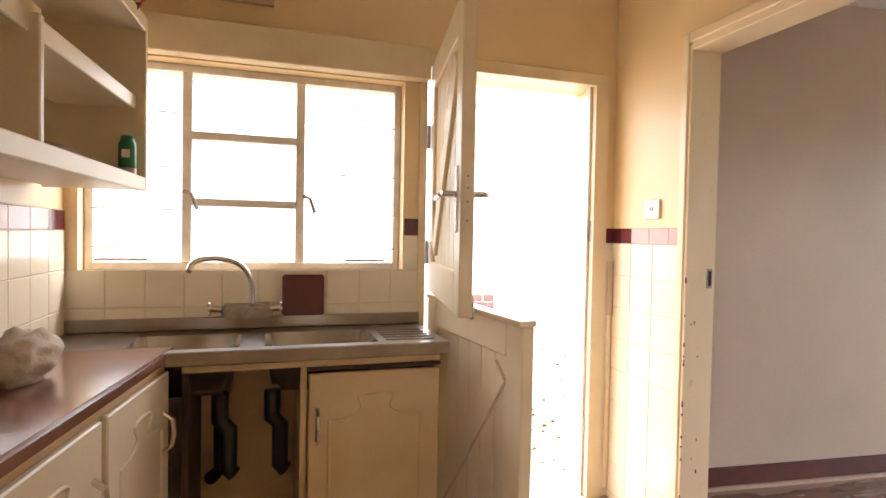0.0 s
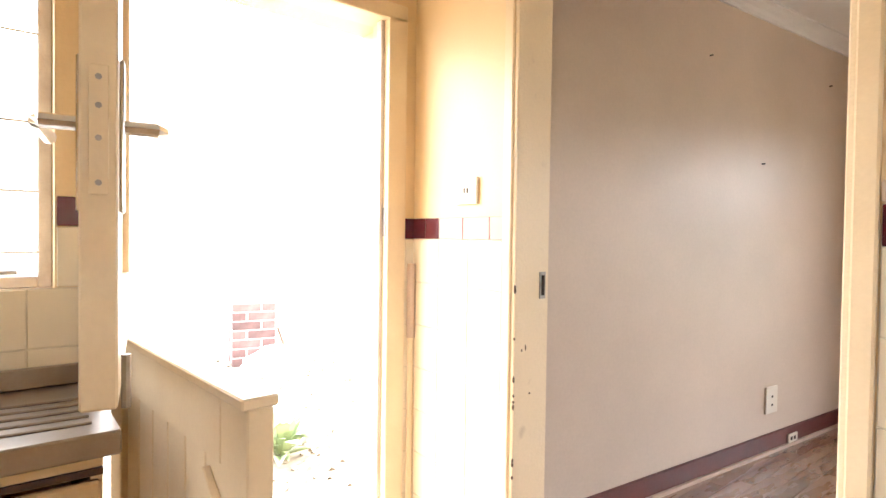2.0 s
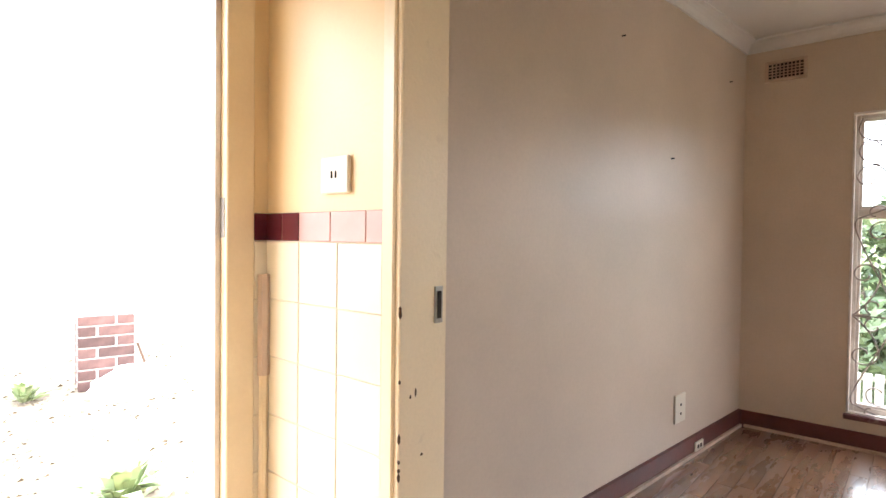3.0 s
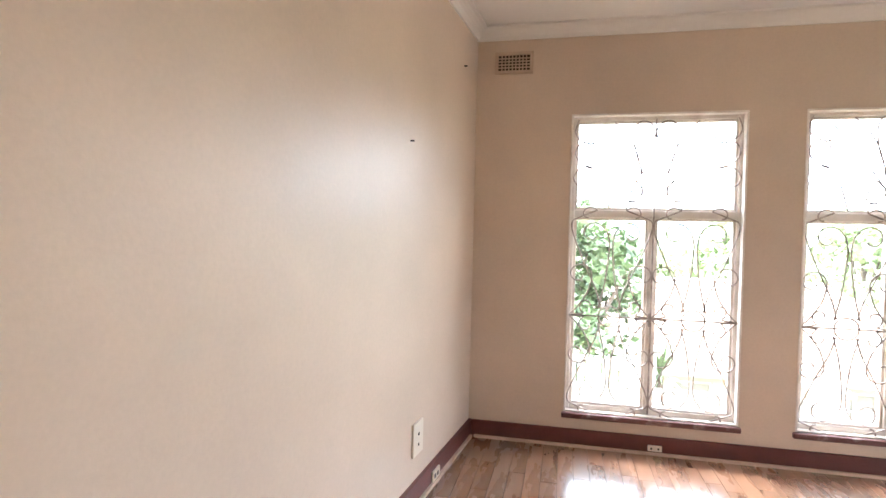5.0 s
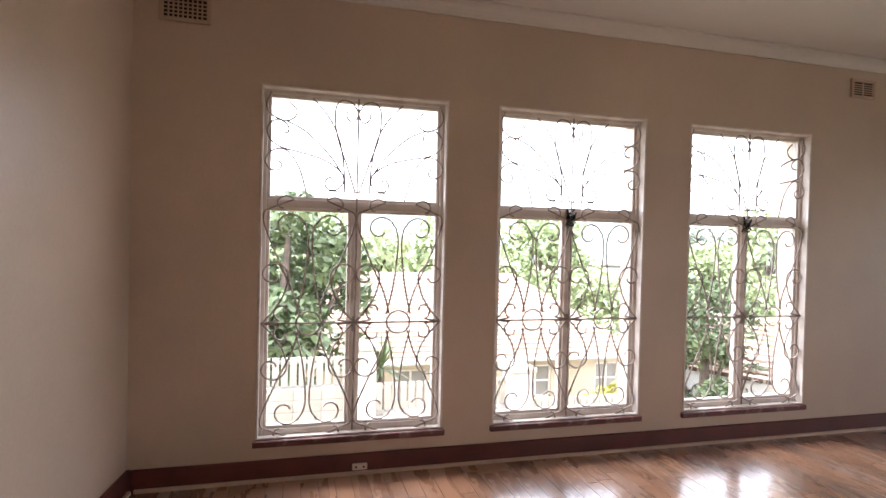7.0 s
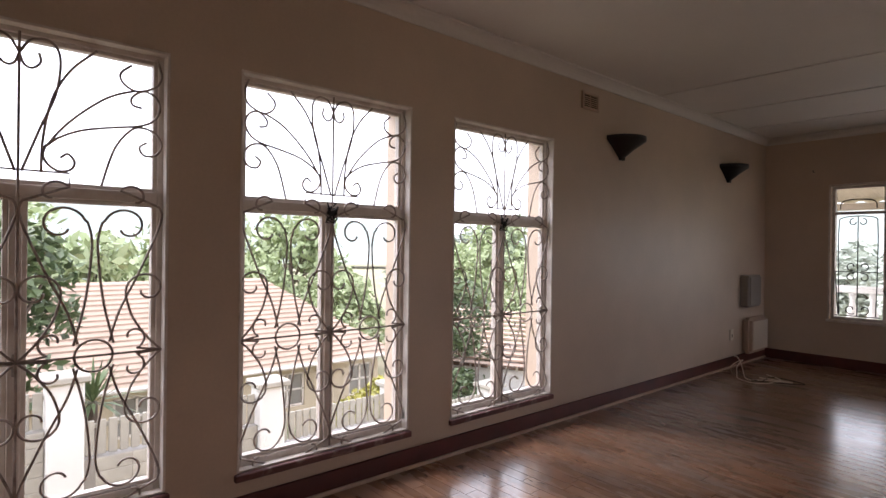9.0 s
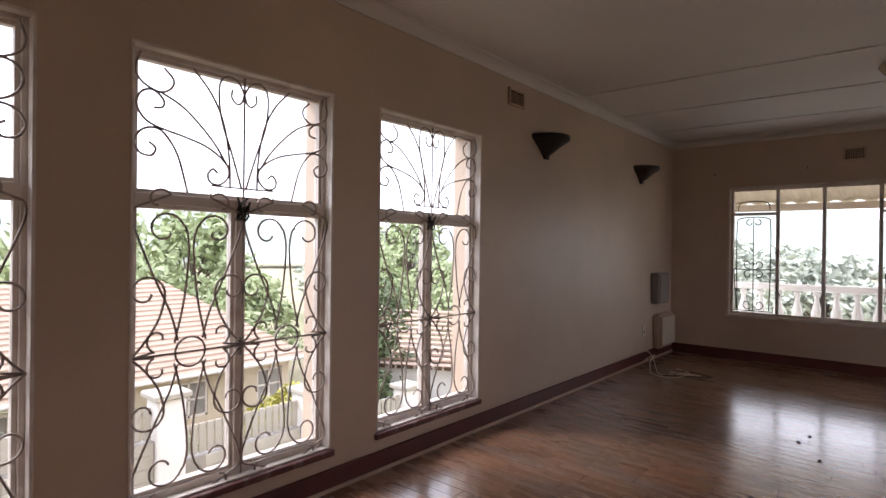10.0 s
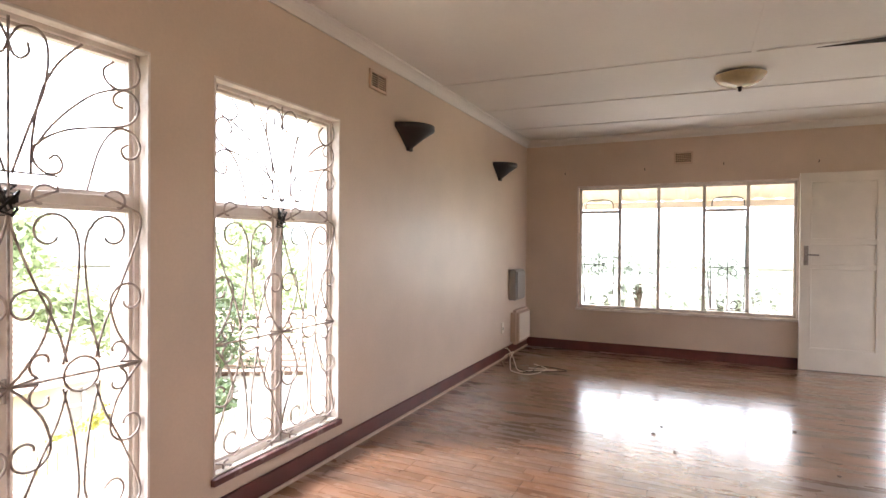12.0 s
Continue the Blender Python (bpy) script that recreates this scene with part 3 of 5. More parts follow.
sw = steel_window("window_south", "wide white steel window of five lights", W, Hh, [0.475, 0.906, 1.383, 1.816], {0: (1.16,), 3: (1.16,)}, SM)
part("window_sill", bx(-0.03, -0.075, -0.03, W + 0.03, -0.004, -0.001, bev=0.005), WHITE, sw)
for x, z in ((0.46, 0.28), (1.42, 0.28)):
    part("handle", bt([(x, -0.012, z + 0.06), (x + 0.02, -0.02, z + 0.02), (x + 0.05, -0.02, z - 0.05)], 0.007), GREYM, sw)
part("reveal_bead", bx(-0.02, -0.053, -0.001, -0.001, -0.002, Hh + 0.02, bev=0.002), WHITE, sw)
part("reveal_bead", bx(-0.001, -0.053, Hh + 0.001, W, -0.002, Hh + 0.02, bev=0.002), WHITE, sw)


def small_grille(m, W, Hh):
    g = thing("window_grille", m, "small wrought iron grille with curled bars", "window grille", "south window grilles")
    c = W / 2
    iron(g, [(0.02, Hh * 0.36), (W - 0.02, Hh * 0.36)], 0.006, "bar", material=BLACK)
    iron(g, [(0.02, 0.05), (W - 0.02, 0.05)], 0.006, "bar", material=BLACK)
    iron(g, [(c, 0.05), (c, 1.12)], 0.006, "bar", material=BLACK)
    iron(g, [(0.02, Hh * 0.36), (0.05, 0.06)], 0.006, "bar", material=BLACK)
    iron(g, smooth([(0.06, 0.06), (0.05, 0.5), (0.05, 1.0), (0.09, 1.11), (W - 0.09, 1.11), (W - 0.05, 1.0), (W - 0.05, 0.5), (W - 0.06, 0.06)]), 0.006, "bar", material=BLACK)
    iron(g, smooth([(0.06, 1.20), (0.07, 1.27), (0.14, 1.30), (W - 0.14, 1.30), (W - 0.07, 1.27), (W - 0.06, 1.20)]), 0.006, "bar", material=BLACK)
    for s in (-1, 1):
        for t in (-1, 1):
            iron(g, [(c + s * (0.055 + q[0]), Hh * 0.36 + t * (0.06 + q[1])) for q in spiral(0, 0, 0.05, 0.02, -120, 190)], 0.006, material=BLACK)
        iron(g, [(c + s * (0.06 + q[0]), 0.12 + q[1]) for q in spiral(0, 0, 0.055, 0.02, -130, 190)], 0.006, material=BLACK)
        iron(g, [(c + s * (0.04 + q[0]), 1.06 + q[1]) for q in spiral(0, 0, 0.04, 0.02, 90, -180)], 0.006, material=BLACK)
    return g


sg = small_grille(SM @ Matrix.Translation((0.02, -0.02, 0.0)), 0.44, Hh)
c = copy_thing(sg, Matrix.Identity(4))
c.matrix_basis = SM @ Matrix.Translation((1.40, -0.02, 0.0))

# windows added behind the walk for more light: kitchen west and living room west
MW = Matrix(((0, -1, 0, 0), (1, 0, 0, 0), (0, 0, 1, 0), (0, 0, 0, 1)))
steel_window("window_kitchen_west", "unseen kitchen window of three lights, added to brighten the room", 1.6, 1.05, [0.5, 1.1], {}, Matrix.Translation((FARW + 0.2, 0.1, 1.0)) @ MW)
steel_window("window_west", "unseen living room window of three lights, added for more light", 1.5, 1.47, [0.5, 1.0], {}, Matrix.Translation((FARW - 0.1, -3.9, 0.54)) @ MW)

# ---- south door, folded back flat against the wall ----
sdoor = tagged(thing("door_south", pose(SDX1 + 0.03, LS + 0.03, FL + 0.006), "open white panelled door folded back against the wall", "door"), kind="structure")
LWD = 0.745
bm = bmesh.new()
wall(bm, "y", 0.0, 0.04, 0, LWD, 0, 2.03, [(0.09, LWD - 0.09, 0.22, 1.05), (0.09, LWD - 0.09, 1.08, 1.30), (0.09, LWD - 0.09, 1.34, 1.94)])
part("leaf_frame", bm, WHITED, sdoor)
for z0, z1 in ((0.22, 1.05), (1.08, 1.30), (1.34, 1.94)):
    part("panel", bx(0.09, 0.008, z0, LWD - 0.09, 0.030, z1), WHITED, sdoor)
    bm = bmesh.new()
    for q in ((0.09, z0, 0.104, z1), (LWD - 0.104, z0, LWD - 0.09, z1), (0.104, z0, LWD - 0.104, z0 + 0.014), (0.104, z1 - 0.014, LWD - 0.104, z1)):
        box(bm, q[0], 0.03, q[1], q[2], 0.0385, q[3], 0.003)
    part("moulding", bm, WHITED, sdoor)
part("lock_plate", bx(LWD - 0.075, 0.04, 1.08, LWD - 0.035, 0.044, 1.28, bev=0.003), GREYM, sdoor)
part("handle", bt([(LWD - 0.055, 0.044, 1.19), (LWD - 0.055, 0.09, 1.19), (LWD - 0.16, 0.09, 1.185)], 0.009, 8), GREYM, sdoor)
sfr = thing("door_frame", pose(SDX0, LS, 0), "white painted frame of the open south door", "door frame")
sw_ = SDX1 - SDX0
part("jamb", bx(-0.04, -0.1, 0, 0.0, 0.014, 2.04), WHITED, sfr)
part("jamb", bx(sw_, -0.1, 0, sw_ + 0.025, 0.014, 2.04), WHITED, sfr)
part("head", bx(-0.04, -0.1, 2.04, sw_ + 0.025, 0.014, 2.10), WHITED, sfr)


# ---- wall lamps, vents, sockets, boxes ----
def sconce(y):
    s = thing("wall_lamp", pose(LE, y, 2.05), "black metal half-cone uplighter on the wall", "wall lamp", "uplighters")
    bm = bmesh.new()
    prof = [(0.012, -0.048), (0.03, -0.04), (0.115, 0.03), (0.195, 0.085), (0.2, 0.09), (0.2, 0.12), (0.19, 0.12), (0.188, 0.092), (0.10, 0.035), (0.02, -0.03)]
    n = 14
    rings = [[bm.verts.new((-r * math.sin(math.pi * k / n) - 0.002, -r * math.cos(math.pi * k / n), z)) for k in range(n + 1)] for r, z in prof]
    for A, C in zip(rings, rings[1:]):
        for k in range(n):
            bm.faces.new((A[k], A[k + 1], C[k + 1], C[k]))
    part("shade", bm, BLACK, s, smooth=True)
    part("bracket", bx(-0.03, -0.03, -0.06, -0.002, 0.03, 0.06, bev=0.004), BLACK, s)
    part("bulb_holder", bt([(-0.06, 0, 0.0), (-0.06, 0, 0.09)], 0.018, 8), PLAST, s)


sconce(-1.375)
sconce(-3.45)


def vent(m, w, h, nx, nz, group="air vents"):
    """A plaster air vent: a frame with square holes; local x across, local -y into the room."""
    v = thing("air_vent", m, "painted square-holed air vent high on the wall", "air vent", group)
    # shade of the holes, painted as a near-black sheet behind the bars
    part("backing", bx(0.012, -0.004, 0.012, w - 0.012, -0.001, h - 0.012), DARK, v)
    bm = bmesh.new()
    for q in ((0, 0, 0.02, h), (w - 0.02, 0, w, h), (0.02, 0, w - 0.02, 0.02), (0.02, h - 0.02, w - 0.02, h)):
        box(bm, q[0], -0.018, q[1], q[2], -0.001, q[3], 0.002)
    part("frame", bm, VENT, v)
    for i in range(1, nx):
        x = 0.02 + (w - 0.04) * i / nx
        part("slat", bx(x - 0.003, -0.013, 0.02, x + 0.003, -0.004, h - 0.02), VENT, v)
    bm = bmesh.new()
    for i in range(1, nz):
        z = 0.02 + (h - 0.04) * i / nz
        box(bm, 0.02, -0.011, z - 0.003, w - 0.02, -0.004, z + 0.003)
    part("crossbars", bm, VENT, v)


EM = Matrix(((0, 1, 0, 0), (-1, 0, 0, 0), (0, 0, 1, 0), (0, 0, 0, 1)))
vent(Matrix.Translation((LE, 3.487, 2.308)) @ EM, 0.235, 0.135, 9, 5)
vent(Matrix.Translation((LE, -0.83, 2.325)) @ EM, 0.215, 0.13, 2, 6)
vent(Matrix.Translation((5.32, LS, 2.222)) @ pose(0, 0, 0, 0, 0, 180), 0.195, 0.135, 8, 5)
vent(Matrix.Translation((1.905, KN, 2.17)), 0.19, 0.15, 7, 5)


def plate(name, label, m, w, h, keys, cat="socket", dark=True):
    s = thing(name, m, label, cat)
    part("plate", bx(0, -0.012, 0, w, -0.0005, h, bev=0.003), PLAST, s)
    for x, z, kw, kh in keys:
        part("slot" if dark else "rocker", bx(x - kw / 2, -0.0145, z - kh / 2, x + kw / 2, -0.011, z + kh / 2), DARK if dark else PLAST, s)


plate("wall_socket", "cream plastic socket on the beige wall", pose(6.035, north(6.035), 0.245, 0, 0, NTURN), 0.13, 0.16, ((0.065, 0.05, 0.012, 0.012), (0.065, 0.10, 0.014, 0.012)))
plate("skirting_socket", "small white socket set in the red skirting", pose(6.27, north(6.27) - 0.02, 0.035, 0, 0, NTURN), 0.11, 0.055, ((0.03, 0.028, 0.02, 0.02), (0.07, 0.028, 0.02, 0.02)))
plate("skirting_socket", "small white socket set in the red skirting", Matrix.Translation((LE - 0.02, 2.515, 0.042)) @ EM, 0.08, 0.035, ((0.02, 0.017, 0.01, 0.01), (0.06, 0.017, 0.01, 0.01)))
plate("wall_socket", "cream plastic socket near the corner", Matrix.Translation((LE, -3.56, 0.30)) @ EM, 0.08, 0.12, ((0.04, 0.05, 0.012, 0.03),))
plate("light_switch", "cream double rocker switch plate", Matrix.Translation((KE, 3.755, 1.365)) @ EM, 0.10, 0.085, ((0.043, 0.043, 0.003, 0.016), (0.058, 0.043, 0.003, 0.016)), "switch")

meter = thing("meter_box", Matrix.Translation((LE, -3.82, 0.65)) @ EM, "grey enamelled meter box on the wall", "meter box")
part("body", bx(0, -0.09, 0, 0.34, -0.001, 0.35, bev=0.01), GREYBOX, meter)
part("cover", bx(0.02, -0.105, 0.02, 0.32, -0.091, 0.33, bev=0.006), GREYBOX, meter)
heat = thing("wall_cabinet", Matrix.Translation((LE, -3.88, 0.126)) @ EM, "low cream metal box standing in the corner", "metal box")
part("body", bx(0, -0.10, 0, 0.52, -0.001, 0.40, bev=0.03, seg=2), VENT, heat)
part("front_panel", bx(0.05, -0.108, 0.04, 0.47, -0.101, 0.36, bev=0.003), PLAST, heat)
cable = thing("loose_cable", pose(LE - 0.3, -3.3, FL), "loose pale cable trailing across the floor", "cable")
rng = random.Random(3)
for k in range(3):
    pts = smooth([(0.26, -0.2 - 0.1 * k), (0.1, -0.1 + 0.05 * k), (0.02 - 0.1 * k, 0.25), (-0.2, 0.35 - 0.2 * k), (-0.3 - 0.1 * k, 0.05), (-0.12, -0.12 + 0.2 * k)], 8)
    part("wire", bt([(x, y, 0.012 + 0.12 * max(0.0, math.sin(i * 0.16 + k)) * (i < 16)) for i, (x, y) in enumerate(pts)], 0.005, 5), PLAST if k < 2 else BLACK, cable)

clamp = thing("ceiling_light", pose(4.79, -2.42, H), "shallow amber glass ceiling light with centre knob", "ceiling light")
bm = bmesh.new()
lathe(bm, [(0.03, -0.105), (0.09, -0.092), (0.15, -0.06), (0.175, -0.025), (0.178, -0.02), (0.10, -0.012), (0.06, -0.001)], sides=28)
part("bowl", bm, LAMPG, clamp, smooth=True)
bm = bmesh.new()
lathe(bm, [(0.006, -0.14), (0.014, -0.13), (0.012, -0.118), (0.02, -0.106), (0.004, -0.10)], sides=12)
part("finial", bm, BLACK, clamp, smooth=True)
# the gap's shade as a flat dark sheet; the ceiling itself stays uncut
bm = bmesh.new()
prism(bm, [(3.0, -2.16), (4.38, -1.99), (4.0, -1.94), (3.0, -1.90)], H - 0.012, H - 0.009)
gap = tagged(new("ceiling_crack_shade", data("ceiling_crack_shade", bm, DARK)), "dark sheet for the shaded gap in a sagging ceiling board", "ceiling gap", kind="structure")
for x, y, z in ((5.94, north(5.94) - 0.004, 1.706), (5.4, north(5.4) - 0.004, 2.22), (6.75, north(6.75) - 0.004, 2.28)):
    nl = thing("wall_nail", pose(x, y, z), "small dark nail in the wall", "nail", "wall nails")
    part("shank", bt([(0, 0.004, 0), (0, -0.014, 0)], 0.004), BLACK, nl)
for x, z in ((5.63, 2.17), (4.815, 2.19), (3.94, 2.17), (6.55, 2.16)):
    nl = thing("curtain_hook", pose(x, LS, z), "small dark curtain hook in the wall", "hook", "curtain hooks")
    part("shank", bt([(0, 0, 0), (0, 0.03, 0), (0, 0.035, 0.02)], 0.005), BLACK, nl)

rng = random.Random(17)
for k in range(9):
    cr = thing("floor_litter", pose(rng.uniform(4.0, 5.4), rng.uniform(-2.6, -0.4), FL, 0, 0, rng.uniform(0, 360)), "dark crumb of dirt on the parquet", "litter", "floor litter")
    bm = bmesh.new()
    bmesh.ops.create_icosphere(bm, subdivisions=1, radius=0.012)
    for v in bm.verts:
        v.co = Vector((v.co.x * 1.4, v.co.y, (v.co.z + 0.012) * 0.4)) * rng.uniform(0.85, 1.15)
    part("crumb", bm, BARE, cr)

# ---- kitchen window and its pelmet ----
KWW, KWH = KWX1 - KWX0, KWZ1 - KWZ0
kw = steel_window("window_kitchen", "cream steel kitchen window of three lights", KWW, KWH, [0.355, 0.79], {1: (0.27, 0.535)}, pose(KWX0, KN + 0.07, KWZ0))
for x in (0.345, 0.80):
    part("handle", bt([(x, -0.012, 0.31), (x + 0.03, -0.02, 0.30), (x + 0.05, -0.02, 0.24)], 0.008), GREYM, kw)
for x0, x1 in ((0.04, 0.22), (0.98, 1.15)):
    part("stay", bt([(x0, -0.014, 0.04), (x1, -0.014, 0.04)], 0.006), GREYM, kw)
kg = thing("burglar_bars", pose(KWX0, KN + 0.03, KWZ0), "thin white burglar bars across the kitchen window", "burglar bars")
for x0, x1 in ((0.03, 0.34), (0.81, KWW - 0.03)):
    for z in (0.09, 0.235, 0.40, 0.61):
        iron(kg, [(x0, z), (x1, z)], 0.003, "bar", material=WHITE)
    for z, c in ((0.66, 1), (0.43, -1), (0.13, -1)):
        for s in (-1, 1):
            iron(kg, [((x0 + x1) / 2 + s * (0.042 + q[0]), z + c * q[1]) for q in spiral(0, 0, 0.034, 0.018, -100, 180)], 0.0025, material=WHITE)
pel = thing("pelmet", pose(KWX0 + 0.2, KN, 1.935), "cream painted timber pelmet board over the window", "pelmet")
part("board", bx(0, -0.07, 0, 1.115, -0.045, 0.135, bev=0.004), GLOSS, pel)
part("top", bx(0, -0.045, 0.115, 1.115, -0.001, 0.135), GLOSS, pel)
part("rail", bx(0, -0.045, 0.0, 1.115, -0.001, 0.02, bev=0.003), GLOSS, pel)

# ---- kitchen door: frame and a stable door in two leaves ----
kf = thing("door_frame", pose(KDX0, KN, 0), "cream painted kitchen door frame", "door frame")
kd = KDX1 - KDX0
part("jamb", bx(-0.035, -0.012, 0, 0.0, 0.10, KDZ, bev=0.003), GLOSS, kf)
part("jamb", bx(kd - 0.04, -0.012, 0, kd + 0.035, 0.10, KDZ, bev=0.003), GLOSS, kf)
part("head", bx(-0.035, -0.012, KDZ - 0.012, kd + 0.035, 0.10, KDZ + 0.045, bev=0.003), GLOSS, kf)
part("bead", bx(kd - 0.055, 0.02, 0, kd - 0.04, 0.05, KDZ - 0.012, bev=0.002), WHITE, kf)
part("keep", bx(kd - 0.042, 0.0, 1.26, kd - 0.036, 0.02, 1.36), GREYM, kf, "dull metal lock keep")
for z in (1.70, 1.20, 0.80, 0.25):
    part("hinge", bt([(0.005, -0.018, z - 0.05), (0.005, -0.018, z + 0.05)], 0.008, 8), GREYM, kf)
part("weather_bar", bt([(kd + 0.062, -0.012, 0.05), (kd + 0.062, -0.012, 1.16)], 0.012, 8), GLOSS, kf, "upright pipe beside the frame")
part("pipe_sleeve", bt([(kd + 0.062, -0.012, 0.90), (kd + 0.062, -0.012, 1.165)], 0.0165, 8), VENT, kf, "bare brown pipe lagging")


def leaf(name, label, z0, h, angle, diag):
    """A ledged door leaf; local x from hinge to free edge, local y is the thickness."""
    d = tagged(thing(name, pose(KDX0 + 0.015, KN - 0.012, z0, 0, 0, -angle), label, "door", "stable door leaves"), kind="structure")
    w, t = 0.81, 0.042
    for q in ((0, 0, 0.10, h), (w - 0.10, 0, w, h), (0.10, h - 0.11, w - 0.10, h), (0.10, 0, w - 0.10, 0.13)):
        part("rail" if q[2] - q[0] > 0.2 else "stile", bx(q[0], 0, q[1], q[2], t, q[3], bev=0.003), GLOSS, d)
    n = 6
    for i in range(n):
        x0 = 0.10 + (w - 0.20) * i / n
        part("board", bx(x0 + 0.002, 0.014, 0.13, x0 + (w - 0.20) / n - 0.002, 0.028, h - 0.11, bev=0.003), GLOSS, d)
    L = math.hypot(w - 0.20, h - 0.24)
    an = math.degrees(math.atan2(h - 0.24, w - 0.20)) * diag
    zc = 0.13 + (h - 0.24) / 2
    part("brace", bx(-L / 2 + 0.07, -0.007, -0.045, L / 2 - 0.07, 0.007, 0.045, bev=0.002, m=pose(w / 2, 0.007, zc, 0, -an, 0)), GLOSS, d)
    return d


up = leaf("door_upper_leaf", "open upper leaf of the cream stable door", 1.035, 0.965, 100, 1)
lo = leaf("door_lower_leaf", "half open lower leaf of the cream stable door", 0.012, 0.99, 85.5, 1)
part("ledge", bx(0.0, -0.008, 0.99, 0.81, 0.05, 1.008, bev=0.003), GLOSS, lo)
part("lock_case", bx(0.8105, 0.010, 0.27, 0.8135, 0.032, 0.43, bev=0.001), GLOSS, up, "painted lock edge plate")
for z in (0.285, 0.34, 0.38, 0.415):
    part("screw", bt([(0.812, 0.021, z), (0.8145, 0.021, z)], 0.004, 6), GREYM, up)
for s in (-1, 1):
    y = 0.042 if s > 0 else 0.0
    part("handle_plate", bx(0.735, y if s > 0 else -0.006, 0.25, 0.775, y + 0.006 if s > 0 else 0.0, 0.45, bev=0.002), CHROME, up, "chrome handle plate")
    part("handle", bt([(0.755, y, 0.365), (0.755, y + s * 0.045, 0.365), (0.745, y + s * 0.05, 0.365), (0.64, y + s * 0.05, 0.36)], 0.010, 8), CHROME, up, "chrome lever handle")
part("bolt", bt([(0.76, 0.05, 0.06), (0.76, 0.05, -0.012)], 0.006, 8), GREYM, up)

# ---- kitchen worktop, sink, cabinets ----
CT = 0.89


def slanted(name, label, cat, off, z0, z1, material):
    bm = bmesh.new()
    prism(bm, [(KW + 0.001, 2.2), (1.585 - off, 2.2), (1.80 - off, 3.66), (KW + 0.001, 3.66)], z0, z1)
    bmesh.ops.bevel(bm, geom=[e for e in bm.edges], offset=0.008, segments=2, affect="EDGES")
    return tagged(new(name, data(name, bm, material)), label, cat)


slanted("worktop", "brown laminate worktop with rounded edge", "worktop", 0.0, CT - 0.035, CT + 0.004, LAM)
unit = thing("base_cabinet", pose(1.563, 2.2, 0, 0, 0, -8.4), "cream base cabinet with arched panel doors under the worktop", "cabinet")
bm = bmesh.new()
box(bm, -0.012, 0.0, 0.08, 0.0, 1.43, CT - 0.037)
part("body", bm, CAB, unit)
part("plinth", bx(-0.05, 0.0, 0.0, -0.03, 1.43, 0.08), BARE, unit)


def arched_door(parent, m, w, h, hx):
    """A raised-and-fielded door with an arched panel; local x across, local -y to the room."""
    d = part("door", bx(0, -0.018, 0, w, 0, h, bev=0.004), CAB if hx else CABW, parent, m=m)
    top = [(0.07, h - 0.16), (0.14, h - 0.15), (0.18, h - 0.125), (w / 2 - 0.06, h - 0.085), (w / 2, h - 0.075), (w / 2 + 0.06, h - 0.085), (w - 0.18, h - 0.125), (w - 0.14, h - 0.15), (w - 0.07, h - 0.16)]
    if w < 0.4:
        top = [(0.07, h - 0.15), (w / 2 - 0.06, h - 0.11), (w / 2, h - 0.09), (w / 2 + 0.06, h - 0.11), (w - 0.07, h - 0.15)]
    path = [(w - 0.07, 0.08), (0.07, 0.08)] + smooth(top, 4)
    part("moulding", bt([(x, -0.018, z) for x, z in path], 0.006, 6, closed=True), CAB if hx else CABW, d)
    part("handle", bt([(hx or w - 0.05, -0.018, h - 0.12), (hx or w - 0.05, -0.045, h - 0.14), (hx or w - 0.05, -0.05, h - 0.18), (hx or w - 0.05, -0.045, h - 0.22), (hx or w - 0.05, -0.018, h - 0.24)], 0.008, 8), CHROME, d, "worn chrome bow handle")
    return d


for y in (0.03, 0.50, 0.97):
    arched_door(unit, pose(0.002, y, 0.10, 0, 0, 90), 0.44, CT - 0.16, 0)

SF = 3.60
sinku = thing("sink_cabinet", pose(1.825, SF, 0), "cream sink cabinet, one door missing and open inside", "cabinet")
sl = 2.69 - 1.825
# left side and bottom are dark brown, the other inside panels cream
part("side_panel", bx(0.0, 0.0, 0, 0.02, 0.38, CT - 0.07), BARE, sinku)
part("side_panel", bx(sl - 0.02, 0.0, 0, sl, 0.38, CT - 0.07), CAB, sinku)
part("divider", bx(0.37, 0.0, 0, 0.39, 0.38, CT - 0.075), CAB, sinku)
part("back_panel", bx(0.02, 0.37, 0, sl - 0.02, 0.385, CT - 0.12), CAB, sinku)
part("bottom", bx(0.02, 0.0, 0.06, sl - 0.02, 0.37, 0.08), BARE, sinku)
part("top_rail", bx(0.0, -0.012, CT - 0.072, sl, 0.0, CT - 0.042, bev=0.003), CAB, sinku)
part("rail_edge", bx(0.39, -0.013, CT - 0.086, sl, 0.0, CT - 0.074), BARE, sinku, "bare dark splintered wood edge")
arched_door(sinku, pose(0.395, -0.002, 0.05), sl - 0.40, CT - 0.145, 0.03)
for x in (0.13, 0.31):
    trap = part("waste_trap", bt([(x - 0.03, 0.2, CT - 0.2), (x - 0.03, 0.2, CT - 0.30), (x, 0.2, CT - 0.33), (x, 0.2, CT - 0.48), (x + 0.02, 0.2, CT - 0.50)], 0.03, 10), PIPE, sinku, "black plastic waste trap", smooth=True)
part("waste_pipe", bt([(0.1, 0.24, CT - 0.3), (0.1, 0.26, CT - 0.5), (0.06, 0.3, CT - 0.55)], 0.025, 10), PIPE, sinku, smooth=True)

sink = thing("kitchen_sink", pose(KW, SF - 0.04, CT), "worn stainless steel double bowl sink with drainer", "sink")
S0, S1, SD = 0.004, 2.715 - KW, KN - SF + 0.04
